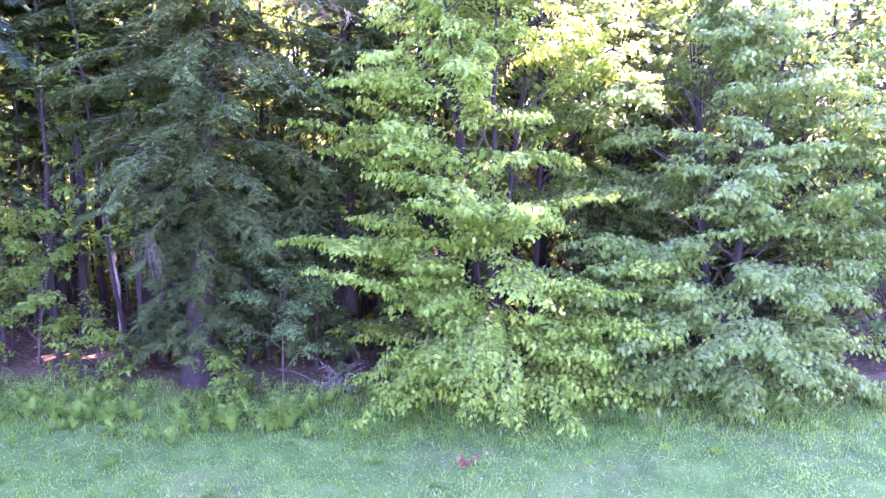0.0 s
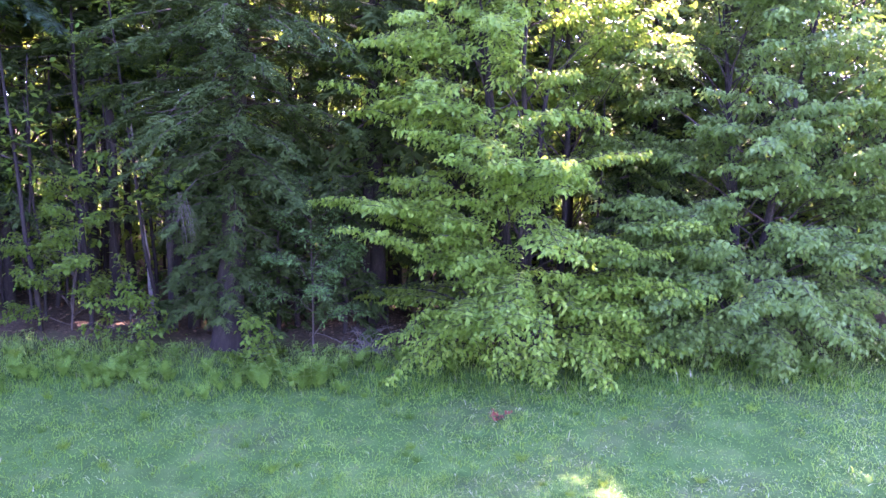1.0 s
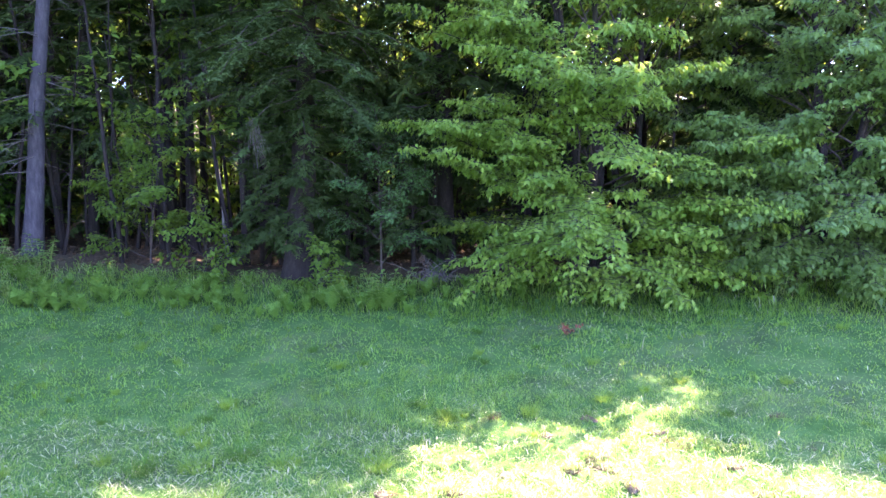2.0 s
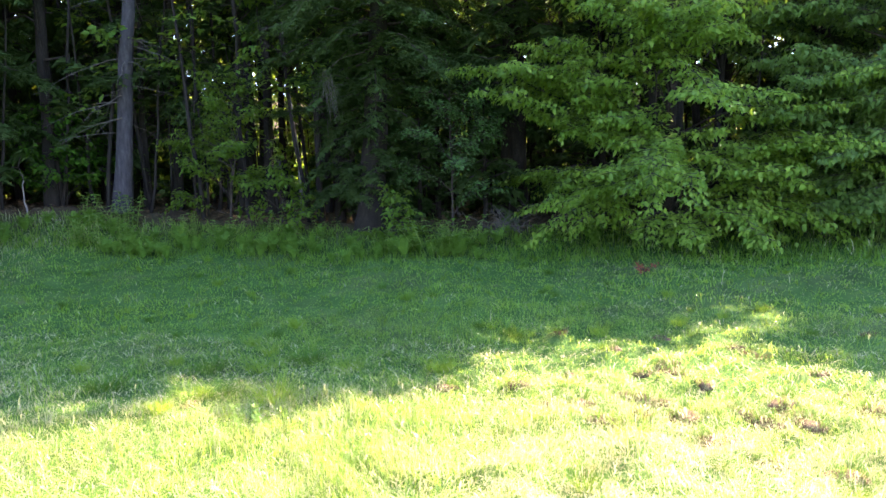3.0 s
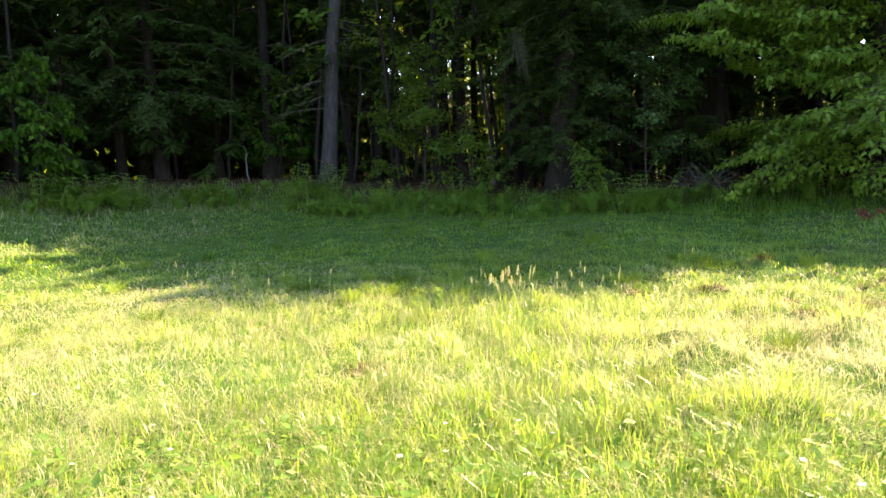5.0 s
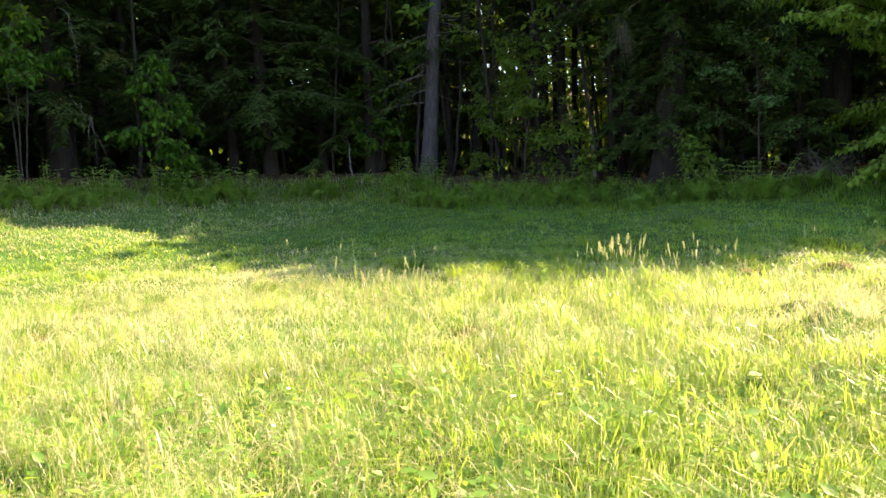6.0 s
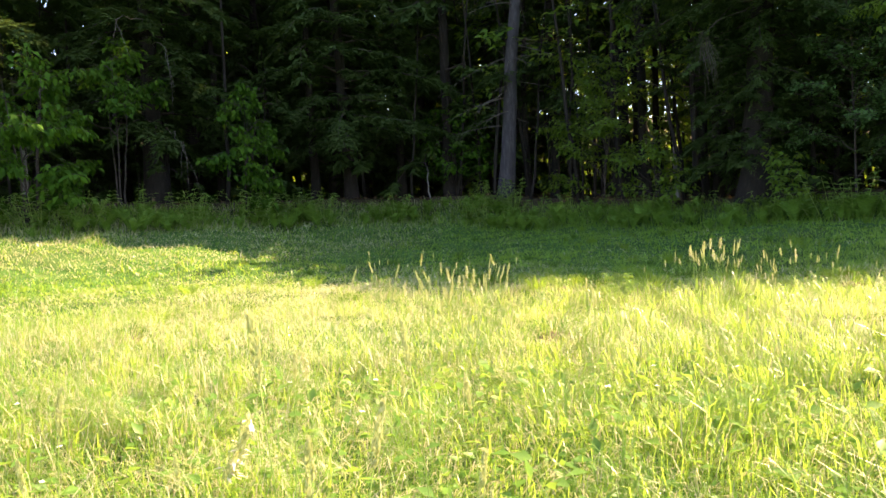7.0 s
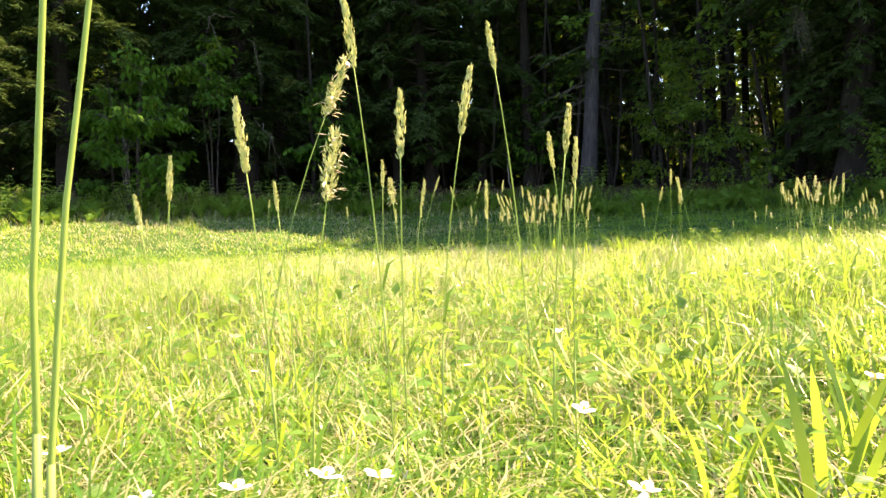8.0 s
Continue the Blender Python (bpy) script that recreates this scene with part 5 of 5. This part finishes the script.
def seed_grass(seed, height, head, lean, fluffy, group, thick=0.0011):
    """A flowering grass: a thin stem, a spike of small husks, one or two blades."""
    rng = np.random.default_rng(seed)
    root = thing("seed_grass", (0, 0, 0), "tall flowering grass stem with a pale fluffy seed head" if fluffy else "tall thin grass stem with a narrow pale green seed head", "grass", group)
    st, hd, bl, an = Heap(), Heap(), Heap(), Heap()
    s = np.linspace(0, 1, 10)
    line = np.stack([lean * height * s ** 2.2, rng.normal(0, 0.0015, 10).cumsum(), height * s], 1)
    tube(st, line, np.linspace(thick, thick * 0.55, 10), 6)
    tube(st, [line[3], line[3] * 0.8 + line[4] * 0.2, line[4]], [thick * 0.9, thick * 1.18, thick * 0.9], 6)
    n = 260 if fluffy else 230
    u = rng.uniform(0, 1, n)
    top, dirn = line[-1], unit(line[-1] - line[-2])
    az = rng.uniform(0, 6.28, n)
    out = np.stack([np.cos(az), np.sin(az), np.zeros(n)], 1)
    wide = head * (0.11 if fluffy else 0.07) * np.sin(np.pi * np.clip(0.10 + 0.86 * u, 0, 1)) ** 0.7
    p = top - dirn * 0.1 * head + dirn * (u * head)[:, None] + out * (wide * rng.uniform(0.2, 1, n))[:, None]
    d = dirn * 1.0 + out * (0.65 if fluffy else 0.28) + rng.normal(0, 0.12, (n, 3))
    sprinkle(hd, LEAF, p, d, out + rng.normal(0, 0.3, (n, 3)), head * rng.uniform(0.07, 0.125, n), 0.6)
    if fluffy:
        m = 40
        q = p[rng.integers(0, n, m)]
        az = rng.uniform(0, 6.28, m)
        e = np.stack([np.cos(az), np.sin(az), rng.uniform(-0.8, 0.3, m)], 1)
        sprinkle(an, NEEDLES, q + e * head * 0.05, e, np.array([0, 0, 1.0]) + 0 * e, head * rng.uniform(0.10, 0.2, m), 0.9)
    for k in range(2 if thick < 0.0013 else 0):
        z0 = height * rng.uniform(0.12, 0.5)
        b = np.array([np.interp(z0, line[:, 2], line[:, 0]), 0, z0])
        a = rng.uniform(0, 6.28)
        ln = rng.uniform(0.04, 0.08)
        o = np.array([math.cos(a), math.sin(a), 0])
        w = np.array([-math.sin(a), math.cos(a), 0]) * 0.0022
        mid, tip = b + o * ln * 0.35 + np.array([0, 0, ln * 0.6]), b + o * ln * 0.95 + np.array([0, 0, ln * 0.75])
        bl.add([b - w * 0.5, b + w * 0.5, mid + w, mid - w, tip], [[3, 2, 4]], [[0, 1, 2, 3]])
    part("stem", st, STEM, root)
    spike = part("seed_head", hd, SEED, root, "pale straw-green seed head")
    if bl.n:
        part("leaf_blade", bl, TUFT, root)
    if fluffy:
        part("anther_fringe", an, ANTHER, spike)
    return root


def build_seed_grasses():
    rng = np.random.default_rng(97)
    # the stems close by: place of the head's middle, its length, which way the stem leans, open or closed flower
    near = [(-0.78, 0.403, 0.446, 0.070, 228, 0.05, 0), (-0.729, 0.336, 0.378, 0.055, 48, 0.2, 1), (-0.714, 0.54, 0.435, 0.05, 228, 0.06, 0), (-0.683, 0.458, 0.366, 0.064, 48, 0.09, 0), (-0.707, 0.40, 0.341, 0.062, 48, 0.02, 0),
            (-0.729, 0.257, 0.324, 0.058, 228, 0.04, 0), (-0.639, 0.273, 0.294, 0.055, 48, 0.08, 1), (-0.598, 0.508, 0.33, 0.045, 48, 0.07, 0), (-0.593, 0.512, 0.301, 0.036, 48, 0.03, 0), (-0.407, 0.047, 0.423, 0.046, 48, 0.08, 0),
            (-0.410, 0.053, 0.395, 0.045, 48, 0.10, 0), (-1.202, 0.376, 0.334, 0.06, 48, 0.04, 0), (-1.121, 0.305, 0.283, 0.045, 228, 0.05, 0), (-0.964, 0.412, 0.293, 0.036, 228, 0.04, 0), (-1.132, 0.701, 0.342, 0.044, 48, 0.02, 0), (-1.016, 0.686, 0.301, 0.04, 48, 0.08, 0)]
    for i, (x, y, z, ln, way, lean, fl) in enumerate(near):
        g = float(land(x, y))
        tall = z - ln * 0.4 - g
        ob = seed_grass(200 + i, tall, ln, lean, bool(fl), "flowering grasses close by", 0.0014 if x > -0.5 else 0.0008 if fl else 0.0011)
        a = math.radians(way)
        ob.matrix_basis = pose(x - math.cos(a) * lean * tall, y - math.sin(a) * lean * tall, g, 0, 0, way)
    kinds = [seed_grass(230 + k, 0.32 + 0.02 * k, 0.048, 0.05 + 0.04 * k, k == 1, "flowering grasses on the meadow", 0.0009) for k in range(4)]
    spots = []
    for cx, cy, sx, sy, n in ((-2.05, 2.25, 0.07, 0.12, 46), (-2.3, 2.1, 0.1, 0.12, 8), (-1.29, 1.85, 0.04, 0.05, 6), (-0.92, 1.75, 0.08, 0.08, 3), (-2.3, 1.3, 0.5, 0.3, 5), (-1.3, 0.85, 0.18, 0.12, 3)):
        for k in range(n):
            spots.append((cx + rng.normal(0, sx), cy + rng.normal(0, sy)))
    scatter(kinds, [s for s in spots if math.hypot(s[0] + 0.2, s[1]) > 0.95], rng, 0.74, 1.06)
    # shorter ones along the edge of the shade
    low = [seed_grass(236 + k, 0.28 + 0.04 * k, 0.044, 0.06, k == 1, "flowering grasses along the shade", 0.0009) for k in range(3)]
    spots = []
    for cx, cy, sx, sy, n in ((-1.42, 3.68, 0.08, 0.1, 16), (-1.52, 4.25, 0.1, 0.12, 12), (-1.27, 4.65, 0.12, 0.1, 10), (-2.1, 4.5, 0.16, 0.2, 10), (-4.2, 4.0, 0.5, 0.2, 16), (-3.4, 4.3, 0.3, 0.2, 4), (-8.3, 6.4, 0.25, 0.25, 6), (-1.2, 6.4, 0.4, 0.25, 6), (0.4, 8.2, 0.5, 0.3, 5), (2.0, 7.6, 0.8, 0.5, 4)):
        for k in range(n):
            spots.append((cx + rng.normal(0, sx), cy + rng.normal(0, sy)))
    scatter(low, spots, rng, 0.62, 0.98)
    # the tallest clump in the meadow
    clump = [seed_grass(240 + k, 0.33 + 0.03 * k, 0.05, 0.05 + 0.03 * k, k == 1, "flowering grasses in the tall clump", 0.0009) for k in range(3)]
    scatter(clump, [(-1.65 + rng.normal(0, 0.07), 3.7 + rng.normal(0, 0.11)) for k in range(24)], rng, 0.82, 1.15)


build_seed_grasses()


def bluet(seed):
    """A tiny pale four-petalled flower on a thread-like stem."""
    rng = np.random.default_rng(seed)
    root = thing("meadow_flower", (0, 0, 0), "tiny pale blue-white four-petalled flower low in the grass", "flower", "tiny flowers in the grass")
    h = Heap()
    tube(h, [(0, 0, 0), (0.003, 0, 0.04), (0.004, 0.002, 0.075)], [0.0007, 0.0006, 0.0005], 4)
    part("stem", h, STEM, root)
    for k in range(4):
        a = k * 1.571 + rng.normal(0, 0.08)
        h = Heap()
        o, w = np.array([math.cos(a), math.sin(a), 0.25]), np.array([-math.sin(a), math.cos(a), 0])
        c = np.array([0.004, 0.002, 0.075])
        L = 0.0075
        h.add([c, c + o * L * 0.55 - w * L * 0.42, c + o * L * 0.6 + w * L * 0.42, c + o * L * 1.0 - w * L * 0.2, c + o * L * 1.0 + w * L * 0.2], None, None)
        h.f3.append(np.array([[0, 2, 1]]))
        h.f4.append(np.array([[1, 2, 4, 3]]))
        part("petal", h, PETAL, root)
    h = Heap()
    tube(h, [(0.004, 0.002, 0.074), (0.004, 0.002, 0.0775)], [0.0012, 0.0008], 6)
    part("flower_eye", h, YELLOW, root)
    return root


def build_flowers():
    rng = np.random.default_rng(98)
    kinds = [bluet(240), bluet(241), bluet(242)]
    spots = [(-0.614, 0.118), (-0.564, 0.179), (-0.532, 0.188), (-0.525, 0.212), (-0.547, 0.242), (-0.562, 0.145), (-0.839, 0.107), (-0.418, 0.314), (-0.395, 0.321), (-0.378, 0.323), (-2.557, 0.752), (-1.845, 0.554), (-0.93, 0.122), (-0.55, 0.2), (-0.43, 0.33)]
    while len(spots) < 64:
        a, r = math.radians(rng.uniform(-10, 90)), rng.uniform(0.6, 5.0)
        spots.append((HUB[0] - r * math.sin(a), HUB[1] + r * math.cos(a)))
    scatter(kinds, spots, rng, 0.9, 1.4, 14)


build_flowers()
